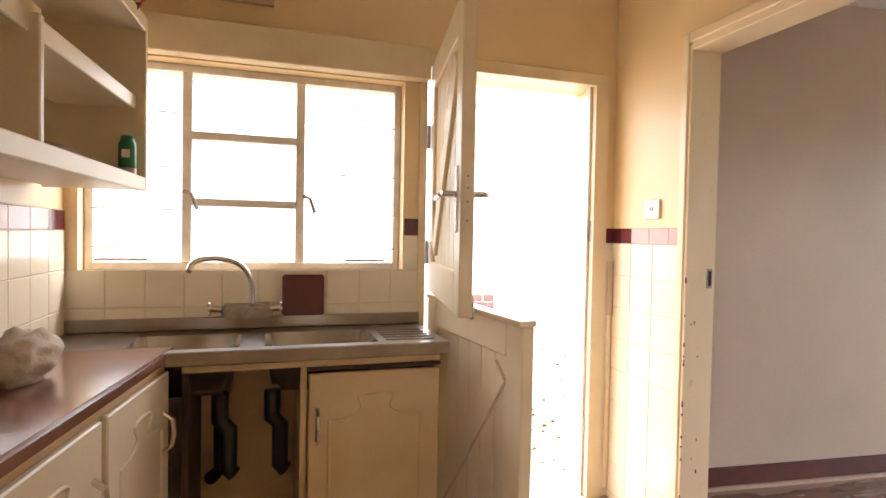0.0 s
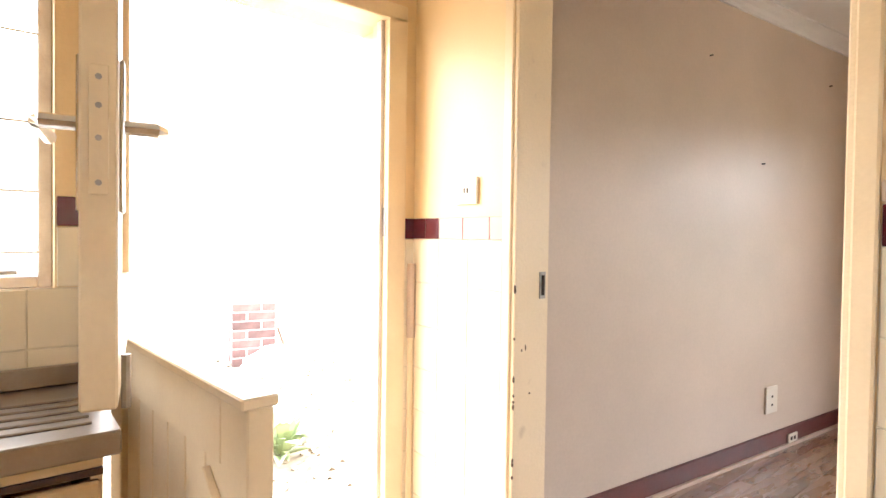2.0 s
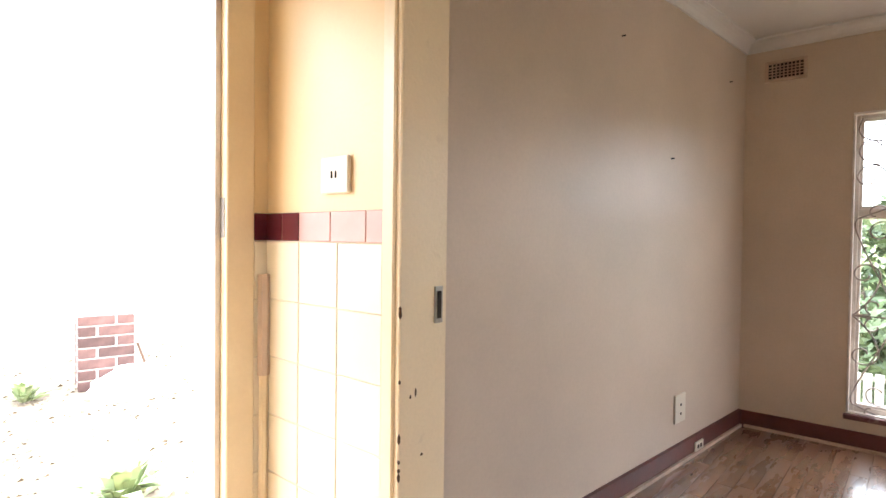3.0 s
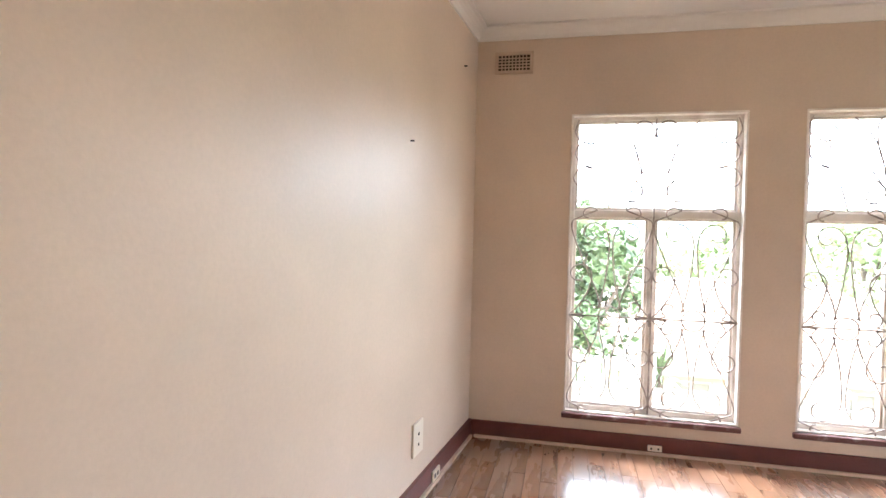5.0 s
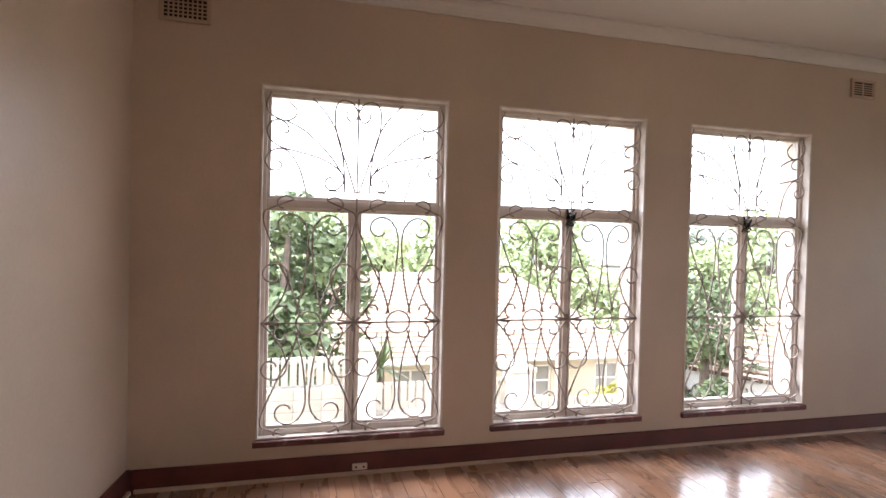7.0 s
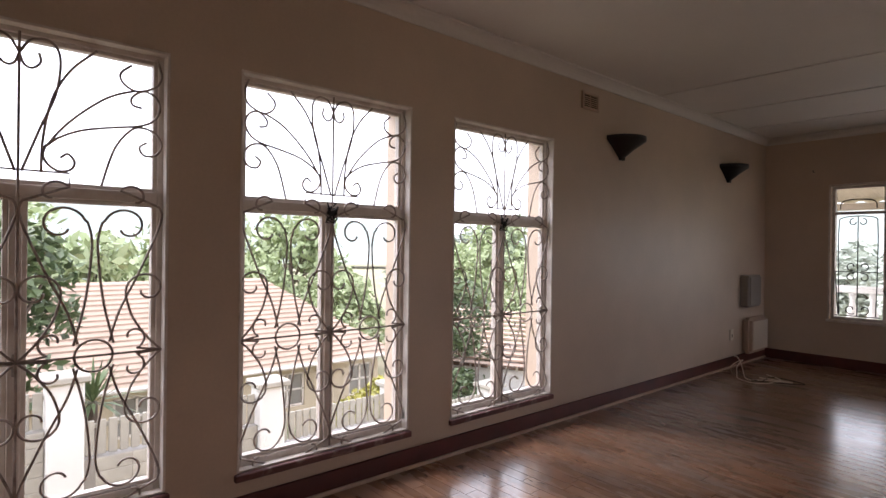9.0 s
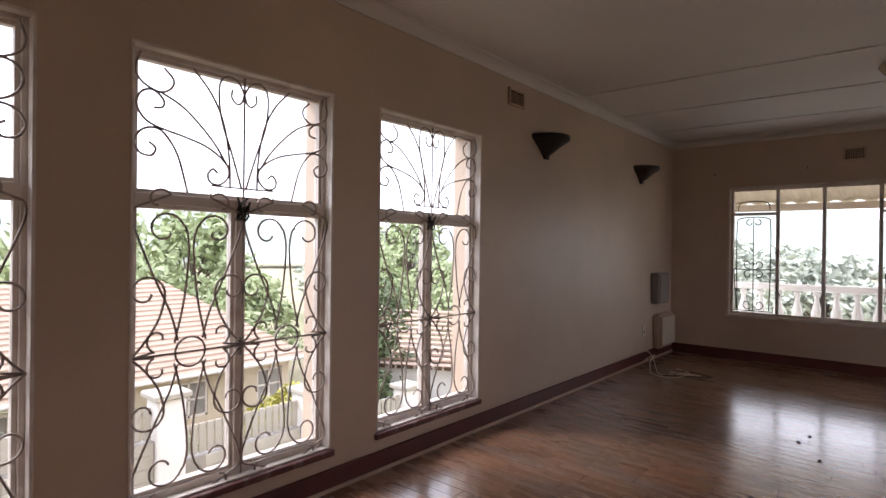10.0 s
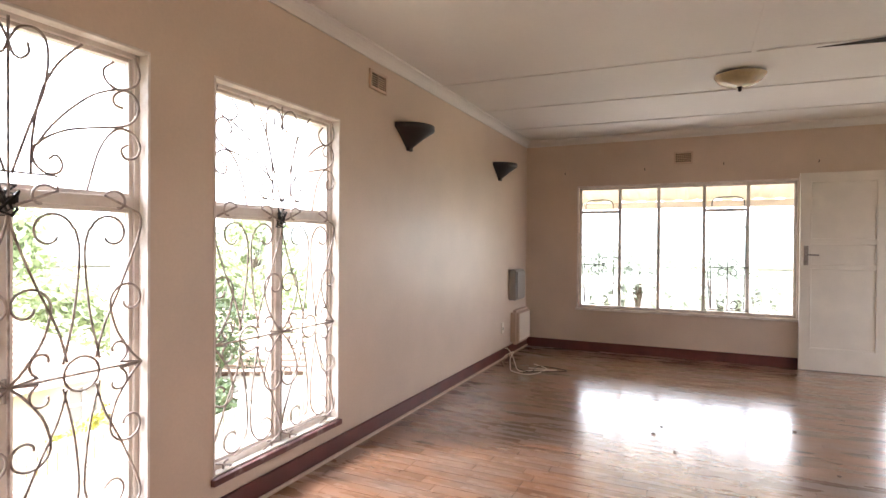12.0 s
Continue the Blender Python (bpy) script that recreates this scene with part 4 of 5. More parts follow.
b1, b2 = (0.27, 0.62), (0.70, 1.09)
us = [S0, b1[0], b1[1], b2[0], b2[1], S1]
for i in range(5):
    if i in (1, 3):
        for y0, y1 in ((0.0, 0.06), (SD - 0.12, SD - 0.002)):
            part("rim", bx(us[i], y0, -0.012, us[i + 1], y1, 0.0), STEEL, sink)
    else:
        part("drainer", bx(us[i], 0.0, -0.012, us[i + 1], SD - 0.002, 0.0), STEEL, sink)
part("front_lip", bx(S0 + 0.40, -0.012, -0.042, S1, -0.0005, 0.004, bev=0.004), STEEL, sink)
part("upstand", bx(S0, SD - 0.016, 0.001, S1, SD - 0.002, 0.05, bev=0.003), STEEL, sink)
for a, b in (b1, b2):
    bm = bmesh.new()
    y0, y1, dz, s = 0.06, SD - 0.12, -0.17, 0.03
    q = [bm.verts.new(v) for v in ((a, y0, 0), (b, y0, 0), (b, y1, 0), (a, y1, 0), (a + s, y0 + s, dz), (b - s, y0 + s, dz), (b - s, y1 - s, dz), (a + s, y1 - s, dz))]
    for f in ((4, 5, 6, 7), (0, 1, 5, 4), (1, 2, 6, 5), (2, 3, 7, 6), (3, 0, 4, 7)):
        bm.faces.new([q[i] for i in f])
    bmesh.ops.bevel(bm, geom=[e for e in bm.edges if len(e.link_faces) == 2], offset=0.025, segments=3, affect="EDGES")
    part("bowl", bm, STEEL, sink, smooth=True)
for i in range(5):
    part("drain_groove", bt([(1.12, 0.08 + 0.05 * i, 0.001), (1.30, 0.07 + 0.05 * i, 0.001)], 0.004, 6), STEEL, sink)

tap = thing("mixer_tap", pose(2.005, KN - 0.012, CT + 0.05), "chrome wall mixer tap with swan neck spout", "tap")
part("body", bx(-0.09, -0.07, 0.0, 0.10, -0.002, 0.055, bev=0.012, seg=2), GREYM, tap)
part("spout", bt([(x, -0.05 - 0.02 * i, z) for i, (x, z) in enumerate(smooth([(0.02, 0.05), (0.02, 0.14), (-0.02, 0.21), (-0.10, 0.235), (-0.17, 0.225), (-0.19, 0.19)], 5)) for _ in (0,)][:0] or [(x, -0.05 - 0.005 * i, z) for i, (x, z) in enumerate(smooth([(0.02, 0.05), (0.02, 0.14), (-0.02, 0.21), (-0.10, 0.235), (-0.17, 0.225), (-0.19, 0.19)], 5))], 0.011, 10), CHROME, tap, smooth=True)
for s in (-1, 1):
    k = part("knob", bt([(s * 0.09, -0.05, 0.035), (s * 0.135, -0.06, 0.04)], 0.012, 10), CHROME, tap)
    for a in (0, 60, 120):
        c, d = math.cos(radians(a)) * 0.026, math.sin(radians(a)) * 0.026
        part("knob_arm", bt([(s * 0.13, -0.06 - c, 0.04 - d), (s * 0.13, -0.06 + c, 0.04 + d)], 0.006, 6), CHROME, k)

board = thing("maroon_board", pose(2.14, KN - 0.05, CT + 0.052, -3), "square maroon glazed tile leaning on the splashback", "tile")
part("slab", bx(0, 0.0, 0, 0.165, 0.02, 0.165, bev=0.006, seg=2), REDTILE, board)

# ---- open shelves on the west wall ----
sh = thing("wall_shelf_unit", pose(1.70, 3.72, 1.405, 0, 0, -3.5), "cream open wall shelf unit with three shelves", "shelf unit")
part("end_panel", bx(-0.30, -0.02, 0, 0.0, 0.0, 0.562, bev=0.003), CABW, sh)
part("end_panel", bx(-0.22, -1.42, 0, 0.0, -1.40, 0.562, bev=0.003), CABW, sh)
part("divider", bx(-0.18, -0.74, 0.04, -0.01, -0.72, 0.30, bev=0.003), CABW, sh)
for z, e in ((0.0, 0.0), (0.265, -0.03), (0.52, 0.0)):
    part("shelf", bx(-0.26, -1.40, z, e - 0.021, -0.021, z + 0.02), CABW, sh)
    part("lipping", bx(e - 0.02, -1.40, z - 0.004, e, -0.021, z + 0.042, bev=0.003), CABW, sh)
bowl = thing("pot_lid", pose(1.535, 3.34, 1.427), "dark metal pot lid resting on the shelf", "pot lid")
bm = bmesh.new()
lathe(bm, [(0.095, 0.0), (0.09, 0.03), (0.065, 0.055), (0.03, 0.068), (0.002, 0.07)], sides=24)
part("dome", bm, GREYM, bowl, smooth=True)
can = thing("spray_can", pose(1.655, 3.655, 1.426), "green spray can with pale base on the shelf", "can")
bm = bmesh.new()
lathe(bm, [(0.024, 0.045), (0.026, 0.05), (0.026, 0.12), (0.02, 0.13), (0.019, 0.145)], sides=18)
part("can_body", bm, GREEN, can, smooth=True)
bm = bmesh.new()
lathe(bm, [(0.026, 0.0), (0.027, 0.044)], sides=18)
part("can_base", bm, GREENL, can)
part("emblem", bx(-0.01, -0.029, 0.075, 0.012, -0.0262, 0.1), PLAST, can)
basket = thing("plastic_basket", pose(1.62, 3.60, 1.948), "red plastic wire basket on top of the shelves", "basket")
for k in range(5):
    r = 0.07 + 0.012 * k
    part("ring", bt([(r * math.cos(t * 0.3), r * math.sin(t * 0.3), 0.01 + 0.02 * k) for t in range(21)], 0.004, 5, closed=True), BASKET, basket)
for k in range(8):
    a = k * math.pi / 4
    part("rib", bt([(0.07 * math.cos(a), 0.07 * math.sin(a), 0.006), (0.12 * math.cos(a), 0.12 * math.sin(a), 0.094)], 0.004, 5), BASKET, basket)
bag = thing("cloth_bundle", pose(1.507, 3.28, CT + 0.004), "crumpled pale cloth bundle on the worktop", "cloth")
bm = bmesh.new()
bmesh.ops.create_icosphere(bm, subdivisions=4, radius=1.0)
for v in bm.verts:
    n = noise.noise(v.co * 2.2) * 0.25 + noise.noise(v.co * 6) * 0.12
    co = v.co * (1 + n)
    v.co = Vector((co.x * 0.075, co.y * 0.10, max(0.0, co.z * 0.07 + 0.06)))
part("cloth", bm, SACK, bag, smooth=True)

# ---- outdoors ----
bm = bmesh.new()
box(bm, -60, KN + 0.25, -5.6, 10.0, 40, -0.15)
setting("ground_yard", bm, GROUND, "dry pale gravelly yard behind the house", "ground")
bm = bmesh.new()
box(bm, -1500, -1500, -5.7, 1500, 1500, -5.5)
setting("ground", bm, LAWN, "lower ground falling away beside the house", "ground")
# white wall added to give the blank bright background behind the pier
bm = bmesh.new()
box(bm, -10, 13.0, -0.15, 10.0, 13.2, 4.2)
setting("wall_yard_added", bm, PLASTER, "white wall added across the yard as its bright blank background", "wall")

pier = thing("brick_pier", pose(4.66, 8.25, -0.25, 0, 0, -12), "low red brick pier standing in the yard", "brick pier")
part("core", bx(-0.215, 0.012, 0, 0.215, 0.40, 0.775), MORTAR, pier)
bme = data("brick", bx(0, 0, 0, 0.285, 0.12, 0.084, bev=0.005), BRICK)
bmh = data("brick_half", bx(0, 0, 0, 0.135, 0.12, 0.084, bev=0.005), BRICK)
for r in range(8):
    z = r * 0.098 + 0.003
    for x, me, w in ([(-0.222, bme, 0.285), (0.083, bmh, 0.135)] if r % 2 else [(-0.222, bmh, 0.135), (-0.065, bme, 0.285)]):
        o = new("brick", me)
        o.parent = pier
        o.location = (x, 0.0, z)
        o = new("brick", me)
        o.parent = pier
        o.matrix_basis = pose(x + w, 0.41, z, 0, 0, 180)
part("leaning_stick", bt([(0.24, -0.02, 0.5), (0.33, -0.06, 0.22)], 0.012, 6), BARE, pier)


def leaves(bm, centre, rad, n, size, seed):
    rng = random.Random(seed)
    for _ in range(n):
        while True:
            d = Vector((rng.uniform(-1, 1), rng.uniform(-1, 1), rng.uniform(-1, 1)))
            if 0.25 < d.length < 1:
                break
        c = Vector(centre) + Vector((d.x * rad[0], d.y * rad[1], d.z * rad[2]))
        a = Vector((rng.uniform(-1, 1), rng.uniform(-1, 1), rng.uniform(-0.7, 0.7))).normalized()
        b = a.orthogonal().normalized()
        b.rotate(Matrix.Rotation(rng.uniform(0, 6.28), 3, a))
        s = size * rng.uniform(0.6, 1.3)
        bm.faces.new([bm.verts.new(c + p) for p in (a * -s, b * s * 0.42, a * s, b * -s * 0.42)])


def tree(m, h, r, seed, lsize, clumps, per, leafm=LEAF, label="leafy green tree with dense crown", cat="tree"):
    t = thing("tree", m, label, cat, "garden trees")
    rng = random.Random(seed)
    bm = bmesh.new()
    tube(bm, [(0, 0, 0), (0.1, 0.05, h * 0.3), (0.0, 0.1, h * 0.6), (0.1, 0, h * 0.85)], [h * 0.035, h * 0.028, h * 0.018, h * 0.006], 8)
    ends = []
    for k in range(clumps):
        a, zz = rng.uniform(0, 6.28), rng.uniform(0.35, 1.0)
        rr = r * rng.uniform(0.25, 0.85) * (1.15 - 0.55 * abs(zz - 0.6) * 2)
        e = (rr * math.cos(a), rr * math.sin(a), h * zz * 0.95)
        ends.append(e)
        if k < 14:
            s = h * rng.uniform(0.25, 0.5)
            tube(bm, [(0.05, 0.05, s), (e[0] * 0.5, e[1] * 0.5, (s + e[2]) / 2 + 0.1), e], [h * 0.012, h * 0.008, h * 0.003], 6)
    part("trunk", bm, BARK, t)
    bm = bmesh.new()
    for k, e in enumerate(ends):
        q = r * rng.uniform(0.22, 0.42)
        leaves(bm, e, (q, q, q * 0.8), per, lsize, seed * 100 + k)
    me = bpy.data.meshes.new("crown")
    bm.to_mesh(me)
    bm.free()
    me.materials.append(leafm)
    o = new("crown", me)
    o.parent = t
    return t


big = tree(pose(17.0, 3.0, -5.5), 8.0, 1.9, 1, 0.15, 46, 120)
# trees behind the house, with haze put into the leaf colour
mid_t = tree(pose(30, -12, -5.5), 5.0, 3.0, 2, 0.22, 30, 110, LEAFL, "green garden tree beyond the house, paled as if by haze")
rng = random.Random(11)
for x, y, s, zz in ((24, 4, 1.05, 0), (27, 0, 1.1, 20), (31, -5, 1.2, 70), (30, -20, 1.1, 120), (22, -19, 0.95, 200), (17, -14, 0.8, 240), (13.0, -10.5, 0.75, 300), (26, 9, 1.1, 30), (20, 14, 1.0, 90), (36, -30, 1.4, 10), (40, -14, 1.5, 50), (42, 2, 1.5, 160), (24, -30, 1.2, 250)):
    c = copy_thing(mid_t, Matrix.Identity(4))
    c.matrix_basis = pose(x, y, -5.5, 0, 0, zz) @ Matrix.Diagonal((s, s, s * rng.uniform(1.1, 1.32), 1))

# far trees, their haze carried by the pale leaf colour
far_t = tree(pose(9, -42, -5.5), 6.4, 4.0, 12, 0.35, 30, 110, LEAFH, "tree beyond the veranda with haze painted into its pale colour")
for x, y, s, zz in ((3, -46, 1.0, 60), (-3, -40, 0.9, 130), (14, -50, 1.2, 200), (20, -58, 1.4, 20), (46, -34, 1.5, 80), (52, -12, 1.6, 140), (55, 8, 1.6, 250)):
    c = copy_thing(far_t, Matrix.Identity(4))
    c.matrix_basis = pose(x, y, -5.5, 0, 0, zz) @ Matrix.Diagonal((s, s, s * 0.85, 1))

# hills, with the haze painted into their colour
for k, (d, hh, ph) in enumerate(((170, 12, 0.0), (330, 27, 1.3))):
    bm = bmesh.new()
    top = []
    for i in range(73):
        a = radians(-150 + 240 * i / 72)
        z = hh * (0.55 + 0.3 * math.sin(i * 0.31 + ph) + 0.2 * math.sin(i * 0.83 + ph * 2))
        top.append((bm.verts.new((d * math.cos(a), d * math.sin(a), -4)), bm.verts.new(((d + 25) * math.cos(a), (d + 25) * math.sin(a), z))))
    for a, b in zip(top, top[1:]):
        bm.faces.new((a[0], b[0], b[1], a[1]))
    setting("backdrop_hill", bm, HILL, "wooded hill on the horizon, haze painted into its colour", "hill")


# ---- neighbour's house, lower down ----
nh = thing("neighbour_house", pose(20.5, -2.5, -5.5), "cream single storey house with faded clay tile roof", "house")
hx0, hx1, hy0, hy1, hz = 0.0, 6.0, -5.6, 6.0, 3.1
bm = bmesh.new()
wins = [(-5.35, -4.45, 1.75, 2.8), (-2.85, -1.75, 1.75, 2.8), (1.3, 2.4, 1.75, 2.8)]
wall(bm, "x", hx0, hx0 + 0.25, hy0, hy1, 0, hz, wins)
part("wall", bm, HOUSE, nh)
for nm, a in (("wall", (hx0 + 0.25, hy0, 0, hx1, hy0 + 0.25, hz)), ("wall", (hx0 + 0.25, hy1 - 0.25, 0, hx1, hy1, hz)), ("wall", (hx1 - 0.25, hy0 + 0.25, 0, hx1, hy1 - 0.25, hz))):
    part(nm, bx(*a), HOUSE, nh)
for y0, y1, z0, z1 in wins:
    wf = bmesh.new()
    for q in ((y0, z0, y0 + 0.06, z1), (y1 - 0.06, z0, y1, z1), (y0, z1 - 0.06, y1, z1), (y0, z0, y1, z0 + 0.06), ((y0 + y1) / 2 - 0.03, z0, (y0 + y1) / 2 + 0.03, z1), (y0, 2.25, y1, 2.30)):
        box(wf, hx0 + 0.05, q[0], q[1], hx0 + 0.11, q[2], q[3])
    f = part("window", wf, WHITE, nh)
    part("pane", bx(hx0 + 0.115, y0, z0, hx0 + 0.125, y1, z1), GREYBOX, f)
# hipped roof of overlapping tile courses
ov, rise = 0.5, 2.5
ex0, ex1, ey0, ey1 = hx0 - ov, hx1 + ov, hy0 - ov, hy1 + ov
half = (ex1 - ex0) / 2
nrow = 20
bm = bmesh.new()
for r in range(nrow):
    f0, f1 = r / nrow, (r + 1) / nrow
    for (ax, ay, bx_, by, ix, iy) in ((ex0, ey0, ex0, ey1, 1, 0), (ex1, ey1, ex1, ey0, -1, 0), (ex0, ey1, ex1, ey1, 0, -1), (ex1, ey0, ex0, ey0, 0, 1)):
        def pt(x, y, f, lift):
            cx = x + half * f * (1 if x == ex0 else -1)
            cy = y + half * f * (1 if y == ey0 else -1)
            return bm.verts.new((cx, cy, hz + rise * f + lift))
        a0, b0, b1_, a1 = pt(ax, ay, f0, 0.05), pt(bx_, by, f0, 0.05), pt(bx_, by, f1, 0.0), pt(ax, ay, f1, 0.0)
        bm.faces.new((a0, b0, b1_, a1))
        c0, c1 = pt(ax, ay, f0, 0.0), pt(bx_, by, f0, 0.0)
        bm.faces.new((c0, c1, b0, a0))
part("roof", bm, ROOF, nh)
part("gutter", bt([(ex0, ey0, hz), (ex0, ey1, hz)], 0.06, 8), WHITE, nh)
part("soffit", bx(ex0, ey0, hz - 0.05, ex1, ey1, hz - 0.01), WHITE, nh)

# stepped wall with a slatted fence between the gardens
fence = thing("garden_fence", pose(13.8, 0.0, -5.5), "pale slatted fence on a block wall with capped posts", "fence")
sm = data("slat", bx(-0.02, 0.0, 0.0, 0.02, 0.115, 0.50, bev=0.01), FENCE)
cm = data("post_cap", bx(-0.29, -0.29, 0, 0.29, 0.29, 0.10, bev=0.02), FENCE)
km = data("block", bx(-0.12, 0.004, 0.004, 0.12, 0.466, 0.196, bev=0.006), FENCE)
posts = [(4.6, 5.25), (1.65, 4.83), (-1.3, 4.33), (-4.0, 3.90), (-6.8, 3.45), (-9.6, 3.05)]
for y, z in posts:
    part("fence_post", bx(-0.22, y - 0.22, 0, 0.22, y + 0.22, z, bev=0.02), PLASTER, fence)
    o = new("post_cap", cm)
    o.parent = fence
    o.location = (0, y, z)
for (ya, za), (yb, zb_) in zip(posts, posts[1:]):
    top = zb_ - 0.12
    n = int((ya - yb - 0.46) / 0.14)
    for j in range(n):
        o = new("slat", sm)
        o.parent = fence
        o.location = (0, yb + 0.24 + j * (ya - yb - 0.46) / n, top - 0.50)
    part("rail", bx(0.022, yb + 0.225, top - 0.12, 0.06, ya - 0.225, top - 0.06), FENCE, fence)
    part("base_wall", bx(-0.11, yb + 0.225, 0, 0.11, ya - 0.225, top - 0.515), GREYBOX, fence)
    for k in range(6):
        for j in range(int((ya - yb - 0.46) / 0.47)):
            o = new("block", km)
            o.parent = fence
            o.location = (0, yb + 0.235 + j * 0.47, top - 0.515 - 0.2 * (k + 1))
bush = tree(pose(15.2, -4.1, -5.5), 4.0, 0.9, 7, 0.08, 22, 110, LEAFY, "yellow-green shrub beside the garden fence", "shrub")
bush2 = tree(pose(14.6, -2.2, -5.5), 3.4, 0.8, 8, 0.08, 16, 110, LEAFL, "green shrub beside the garden fence", "shrub")

hedge = tree(pose(15.6, -7.2, -5.5), 6.0, 1.5, 9, 0.11, 40, 120, LEAF, "dense dark green tree beside the outbuilding")

# a tall spiky plant behind the fence post
yucca = thing("spiky_plant", pose(14.9, 1.1, -5.5), "tall spiky plant with long narrow leaves by the fence", "plant")
part("stem", bt([(0, 0, 0), (0.06, 0, 2.2), (0.0, 0.05, 4.2)], [0.12, 0.09, 0.07], 8), BARK, yucca)
bm = bmesh.new()
rng = random.Random(31)
for k in range(90):
    a, e, l = rng.uniform(0, 6.28), rng.uniform(-0.35, 1.3), rng.uniform(0.6, 1.0)
    d, sd = Vector((math.cos(a) * math.cos(e), math.sin(a) * math.cos(e), math.sin(e))), Vector((-math.sin(a), math.cos(a), 0))
    o0 = Vector((0, 0.05, 4.2))
    v = [bm.verts.new(q) for q in (o0, o0 + d * l * 0.5 + sd * 0.028, o0 + d * l - Vector((0, 0, 0.12)), o0 + d * l * 0.5 - sd * 0.028)]
    bm.faces.new(v)
part("leaves", bm, LEAF, yucca)

# a low white outbuilding beyond the third window
shed = thing("outbuilding", pose(14.2, -8.3, -5.5, 0, 0, 210), "low white outbuilding with a tiled roof", "outbuilding")
part("wall", bx(-3.0, 0.25, 0, 4.0, 4.2, 3.55), PLASTER, shed)
bm = bmesh.new()
for k in range(12):
    y0, z0 = -0.05 + 0.36 * k, 3.62 + 0.085 * k
    box(bm, -3.3, y0, z0, 4.3, y0 + 0.40, z0 + 0.05)
part("roof", bm, ROOF, shed)
bm = bmesh.new()
for k in range(30):
    box(bm, -3.3 + k * 0.2535, -0.10, 3.57, -3.3 + k * 0.2535 + 0.19, -0.055, 3.67, 0.01)
part("eave_tiles", bm, BARE, shed)

# ---- veranda beyond the south window ----
# floor made white so that it bounces daylight up to the ceiling
bm = bmesh.new()
box(bm, -1.0, LS - 3.2, -0.5, 8.0, LS - 0.24, -0.06)
setting("floor_veranda", bm, PLASTER, "veranda floor, made white to bounce light indoors", "veranda")
bal = thing("balustrade", pose(0.0, LS - 3.0, -0.06), "white cast concrete balustrade along the veranda", "balustrade")
part("handrail", bx(-1.0, -0.09, 0.72, 8.0, 0.09, 0.82, bev=0.02), PLASTER, bal)
part("plinth", bx(-1.0, -0.09, 0.0, 8.0, 0.09, 0.10, bev=0.01), PLASTER, bal)
bm = bmesh.new()
lathe(bm, [(0.05, 0.10), (0.05, 0.15), (0.035, 0.18), (0.075, 0.32), (0.07, 0.40), (0.035, 0.56), (0.03, 0.62), (0.05, 0.66), (0.05, 0.72)], sides=12)
bme = data("baluster", bm, PLASTER, True)
for k in range(36):
    o = new("baluster", bme)
    o.parent = bal
    o.location = (-0.9 + 0.25 * k, 0, 0)
bm = bmesh.new()
prev = None
for i in range(181):
    x = -1.0 + 9.0 * i / 180
    z = 0.02 * math.sin(i * 2 * math.pi / 6)
    row = [bm.verts.new((x, LS - 0.24, 2.62 + z)), bm.verts.new((x, LS - 3.5, 2.06 + z))]
    if prev:
        bm.faces.new((prev[0], row[0], row[1], prev[1]))
    prev = row
vroof = tagged(new("veranda_roof", data("veranda_roof", bm, SHEET)), "corrugated sheet roof over the veranda", "roof", kind="structure")
beam = tagged(new("veranda_beam", data("veranda_beam", bx(-1.0, LS - 3.35, 1.93, 8.0, LS - 3.25, 2.04), SHEET)), "painted timber beam under the veranda roof", "beam", kind="structure")
for x in (-0.9, 3.0, 7.9):
    part("post", bx(x - 0.07, -0.32, 0.0, x + 0.07, -0.2, 1.98), PLASTER, bal)

heap = thing("rubble_heap", pose(4.78, 7.9, -0.16), "low heap of pale sand at the brick pier", "sand heap")
bm = bmesh.new()
bmesh.ops.create_icosphere(bm, subdivisions=4, radius=1.0)
for v in bm.verts:
    n = 1 + 0.3 * noise.noise(v.co * 2.5) + 0.12 * noise.noise(v.co * 8)
    v.co = Vector((v.co.x * 0.34 * n, v.co.y * 0.22 * n, max(0.0, v.co.z) * 0.26 * n))
part("mound", bm, PLASTER, heap, smooth=True)

# plants in the yard
for x, y, s, sd in ((3.93, 5.75, 0.5, 21), (4.05, 8.3, 0.32, 22)):
    pl = thing("garden_plant", pose(x, y, -0.15), "bright green leafy weed in the gravel", "plant", "yard plants")
    bm = bmesh.new()
    rng = random.Random(sd)
    for k in range(70):
        a, l = rng.uniform(0, 6.28), s * rng.uniform(0.4, 1.0)
        d, side = Vector((math.cos(a), math.sin(a), 0)), Vector((-math.sin(a), math.cos(a), 0))
        e = rng.uniform(0.3, 1.2)
        p = [d * 0.02, d * l * 0.5 * math.cos(e) + Vector((0, 0, l * 0.6 * math.sin(e))), d * l * math.cos(e) + Vector((0, 0, l * 0.75 * math.sin(e)))]
        v = [bm.verts.new(q) for q in (p[0], p[1] + side * l * 0.09, p[2], p[1] - side * l * 0.09)]
        bm.faces.new(v)
    part("leaves", bm, LEAFL, pl)
bm = bmesh.new()
rng = random.Random(4)
for k in range(2600):
    x, y = rng.uniform(2.4, 6.0), rng.uniform(4.6, 10.0)
    s = rng.uniform(0.008, 0.035)
    a = rng.uniform(0, 6.28)
    v = [bm.verts.new((x + s * math.cos(a + t), y + s * math.sin(a + t) * 0.7, -0.152 + q)) for t, q in ((0, 0), (2.1, 0), (4.2, 0), (1.0, s * 0.8))]
    for f in ((0, 1, 3), (1, 2, 3), (2, 0, 3)):
        bm.faces.new([v[i] for i in f])
tagged(new("gravel", data("gravel", bm, GROUND)), "scattered pale stones on the yard", "gravel", kind="stuff")

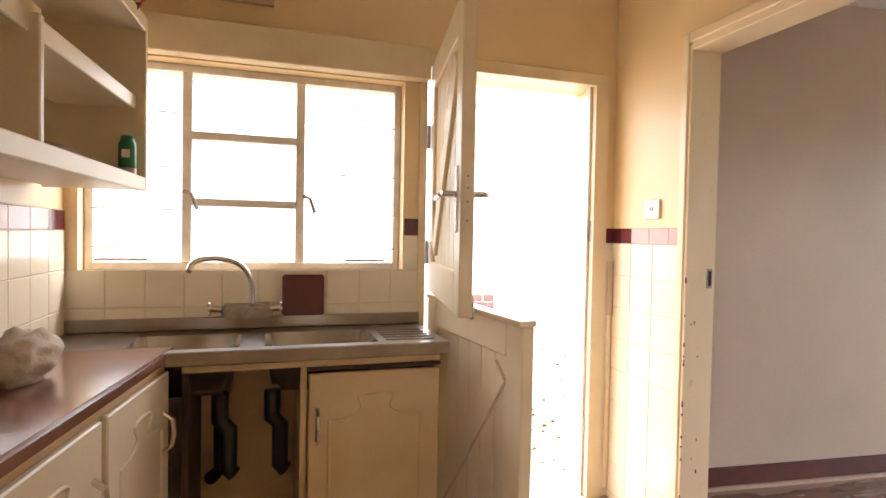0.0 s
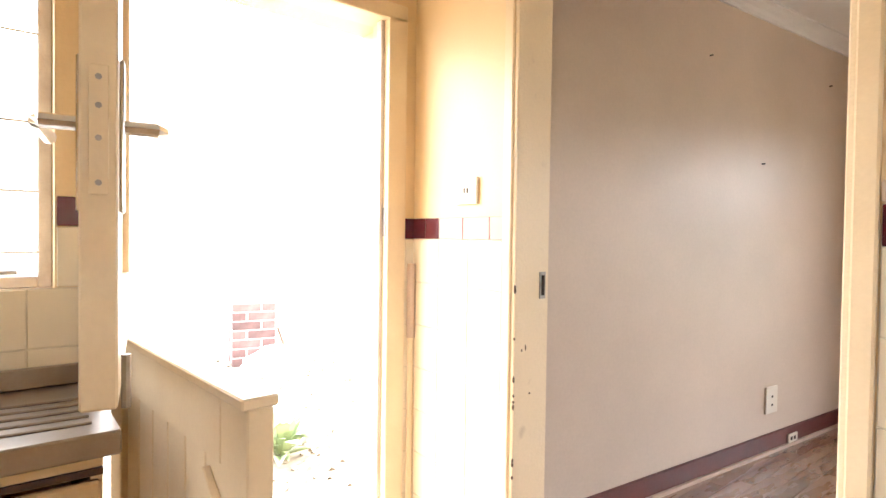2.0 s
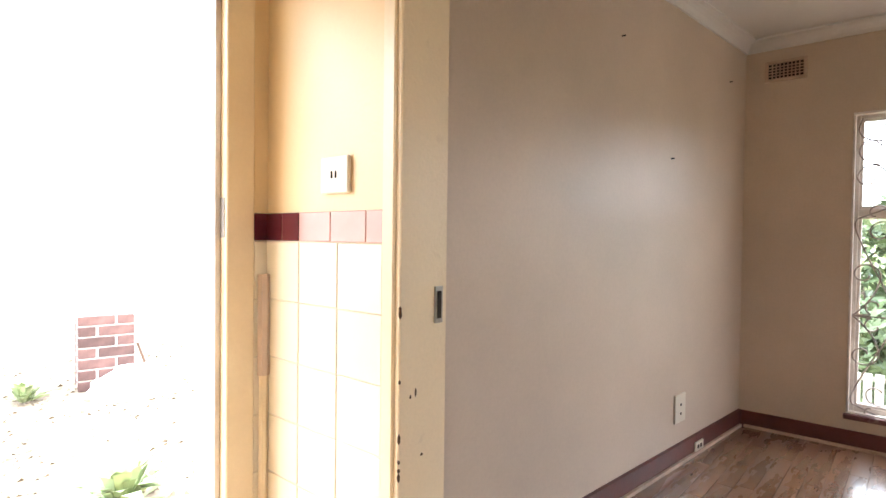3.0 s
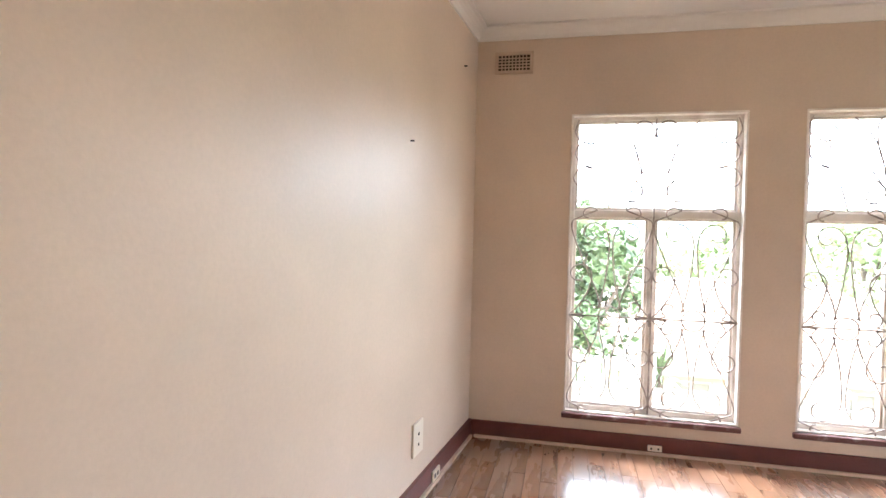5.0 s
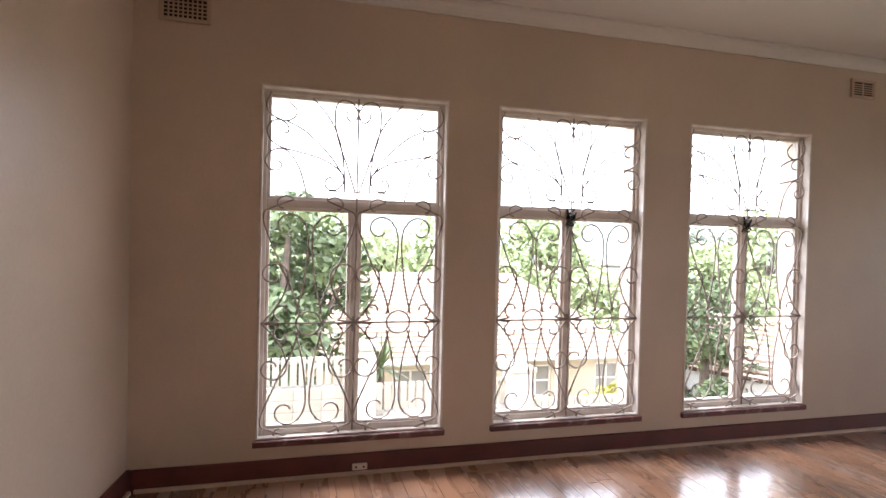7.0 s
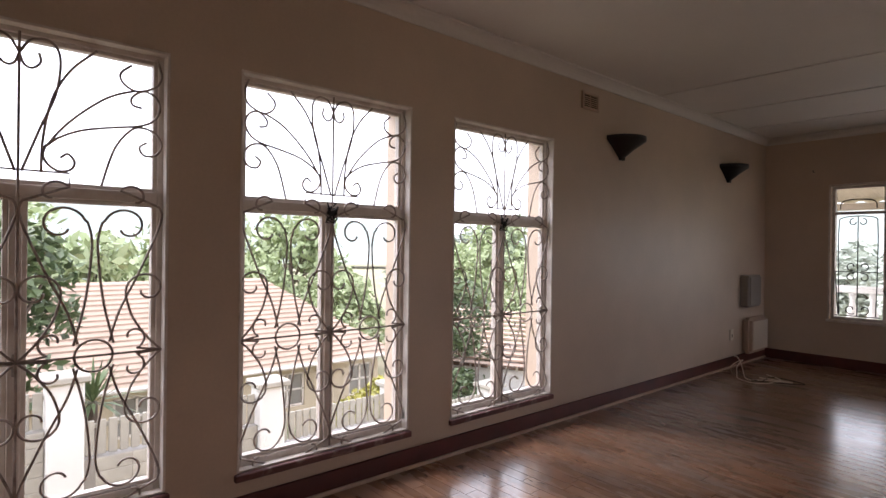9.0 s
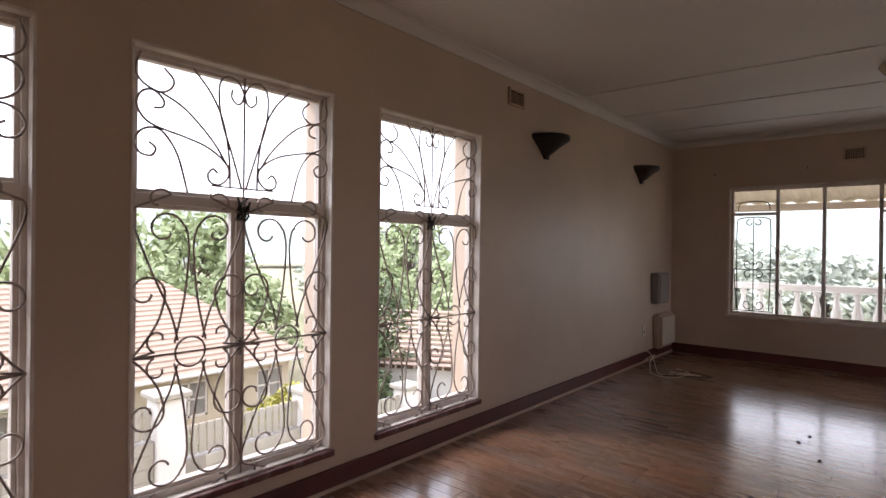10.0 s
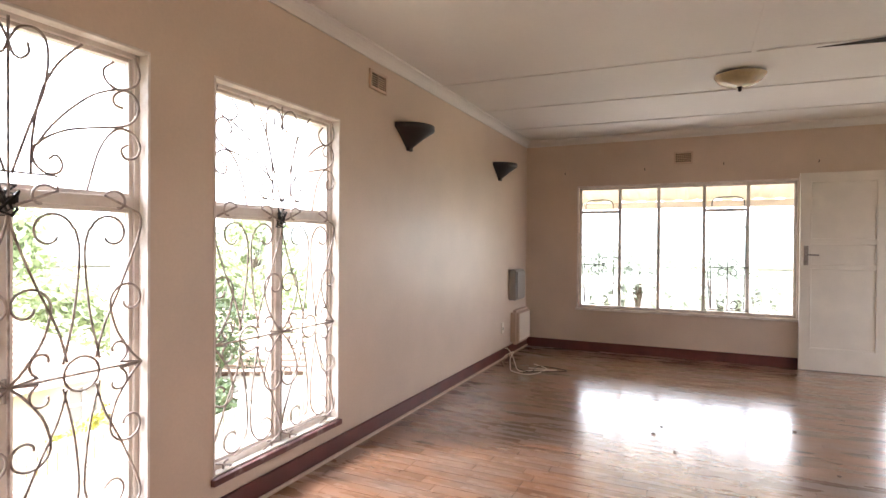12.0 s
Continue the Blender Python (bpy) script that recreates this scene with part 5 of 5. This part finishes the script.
# ---- tiles, with the joints as gaps ----
kn_tiles = setting("splashback_north", bx(KW, KN - 0.004, 0.10, 2.72, KN - 0.0005, 1.125), GROUT, "cream glazed tile splashback behind the sink", "tiling")
tm = {}


def tile(parent, w, h, m, material, name="tile"):
    key = (round(w, 3), round(h, 3), material.name)
    if key not in tm:
        tm[key] = data(name, bx(0.0012, -0.007, 0.0012, w - 0.0012, -0.0035, h - 0.0012, bev=0.0015), material)
    o = new(name, tm[key])
    o.parent = parent
    o.matrix_basis = m


tw = (2.72 - KW) / 10
for i in range(10):
    tile(kn_tiles, tw, 0.142, pose(KW + i * tw, KN, 0.982), TILE)
    tile(kn_tiles, tw, 0.092, pose(KW + i * tw, KN, 0.889), TILE)
for z, h, mt in ((1.126, 0.146, TILE), (1.273, 0.073, REDTILE)):
    tile(kn_tiles, 0.077, h, pose(2.643, KN, z), mt)
ke_tiles = setting("tiling_east", bx(KE - 0.004, OPY1 + 0.052, 0.0, KE - 0.0005, KN, 1.325), GROUT, "white glazed wall tiles below a maroon band", "tiling")
KT = 0.152
y1 = KN
n = 0
while y1 > OPY1 + 0.06:
    w = min(KT, y1 - OPY1 - 0.052)
    for r in range(9):
        z1 = 1.252 - r * 0.152
        z0 = max(0.002, z1 - 0.152)
        if z1 - z0 > 0.02:
            tile(ke_tiles, w, z1 - z0, Matrix.Translation((KE, y1, z0)) @ EM, TILE)
    y1 -= w
y1 = KN
for k, mt in enumerate((REDTILE, REDTILE, PINKTILE, PINKTILE, PINKTILE, PINKTILE)):
    w = min(0.076 if k < 2 else 0.125, y1 - OPY1 - 0.052)
    if w > 0.02:
        tile(ke_tiles, w, 0.073, Matrix.Translation((KE, y1, 1.2525)) @ EM, mt)
    y1 -= w
es_tiles = setting("tiling_east_south", bx(KE - 0.004, 1.3, 0.0, KE - 0.0005, OPY0 - 0.052, 1.325), GROUT, "white glazed wall tiles below a maroon band", "tiling")
y1 = OPY0 - 0.052
while y1 > 1.35:
    for r in range(9):
        z1 = 1.252 - r * 0.152
        z0 = max(0.002, z1 - 0.152)
        tile(es_tiles, KT, z1 - z0, Matrix.Translation((KE, y1, z0)) @ EM, TILE)
    tile(es_tiles, KT, 0.073, Matrix.Translation((KE, y1, 1.2525)) @ EM, REDTILE)
    y1 -= KT
tagged(new("trim_dado", data("trim_dado", bx(KE - 0.018, 1.3, 1.327, KE - 0.0005, OPY0 - 0.052, 1.365, bev=0.004), VENT)), "brown timber strip above the tiles", "trim", kind="structure")
kd_tiles = setting("tiling_by_door", bx(KDX1 + 0.036, KN - 0.004, 0.0, KE - 0.002, KN - 0.0005, 1.325), GROUT, "narrow strip of tiles beside the door frame", "tiling")
for r in range(9):
    z1 = 1.252 - r * 0.152
    z0 = max(0.002, z1 - 0.152)
    tile(kd_tiles, KE - KDX1 - 0.038, z1 - z0, pose(KDX1 + 0.036, KN, z0), TILE)
tile(kd_tiles, KE - KDX1 - 0.038, 0.073, pose(KDX1 + 0.036, KN, 1.2525), REDTILE)
kw_tiles = setting("tiling_west", bx(KW + 0.0005, 2.0, 0.88, KW + 0.004, KN - 0.005, 1.345), GROUT, "cream glazed tiles with a decorated pink band", "tiling")
WM = Matrix(((0, -1, 0, 0), (1, 0, 0, 0), (0, 0, 1, 0), (0, 0, 0, 1)))
for i in range(13):
    y0 = KN - 0.01 - (i + 1) * 0.152
    for z, h, mt in ((0.889, 0.092, TILE), (0.982, 0.142, TILE), (1.125, 0.142, TILE), (1.268, 0.073, REDTILE if i == 0 else PINKTILE)):
        tile(kw_tiles, 0.152, h, Matrix.Translation((KW, y0, z)) @ WM, mt)

# ---- parquet strips: single boards where the walk passes, the rest joined ----
rng = random.Random(9)
bw = 0.085
shapes = {L: data("board", bx(0.0012, 0.0012, -0.012, L - 0.0012, bw - 0.0012, 0.0), WOOD) for L in (0.35, 0.5, 0.65, 0.8)}
rest = bmesh.new()
count = 0
y = LS
while y < LN - 0.01:
    xw = LW - 0.06 if y > KS - 0.16 else FARW
    x = xw - rng.uniform(0, 0.4)
    while x < LE:
        L = rng.choice((0.35, 0.5, 0.65, 0.8))
        x0, x1 = max(x, xw), min(x + L, LE)
        y1 = min(y + bw, LN)
        if x1 - x0 > 0.02:
            whole = x0 == x and x1 == x + L and y1 == y + bw
            if whole and -1.6 < y < 3.6 and x > 4.6 and count < 300:
                o = new("board", shapes[L])
                o.parent = living_floor
                o.location = (x, y, FL)
                count += 1
            else:
                a = [rest.verts.new((px, py, pz)) for pz in (FL - 0.012, FL) for px, py in ((x0 + 0.0012, y + 0.0012), (x1 - 0.0012, y + 0.0012), (x1 - 0.0012, y1 - 0.0012), (x0 + 0.0012, y1 - 0.0012))]
                for f in ((4, 5, 6, 7), (0, 1, 5, 4), (1, 2, 6, 5), (2, 3, 7, 6), (3, 0, 4, 7)):
                    rest.faces.new([a[i] for i in f])
        x += L
    y += bw
o = part("boards", rest, WOODS, living_floor)
tagged(o, kind="stuff")
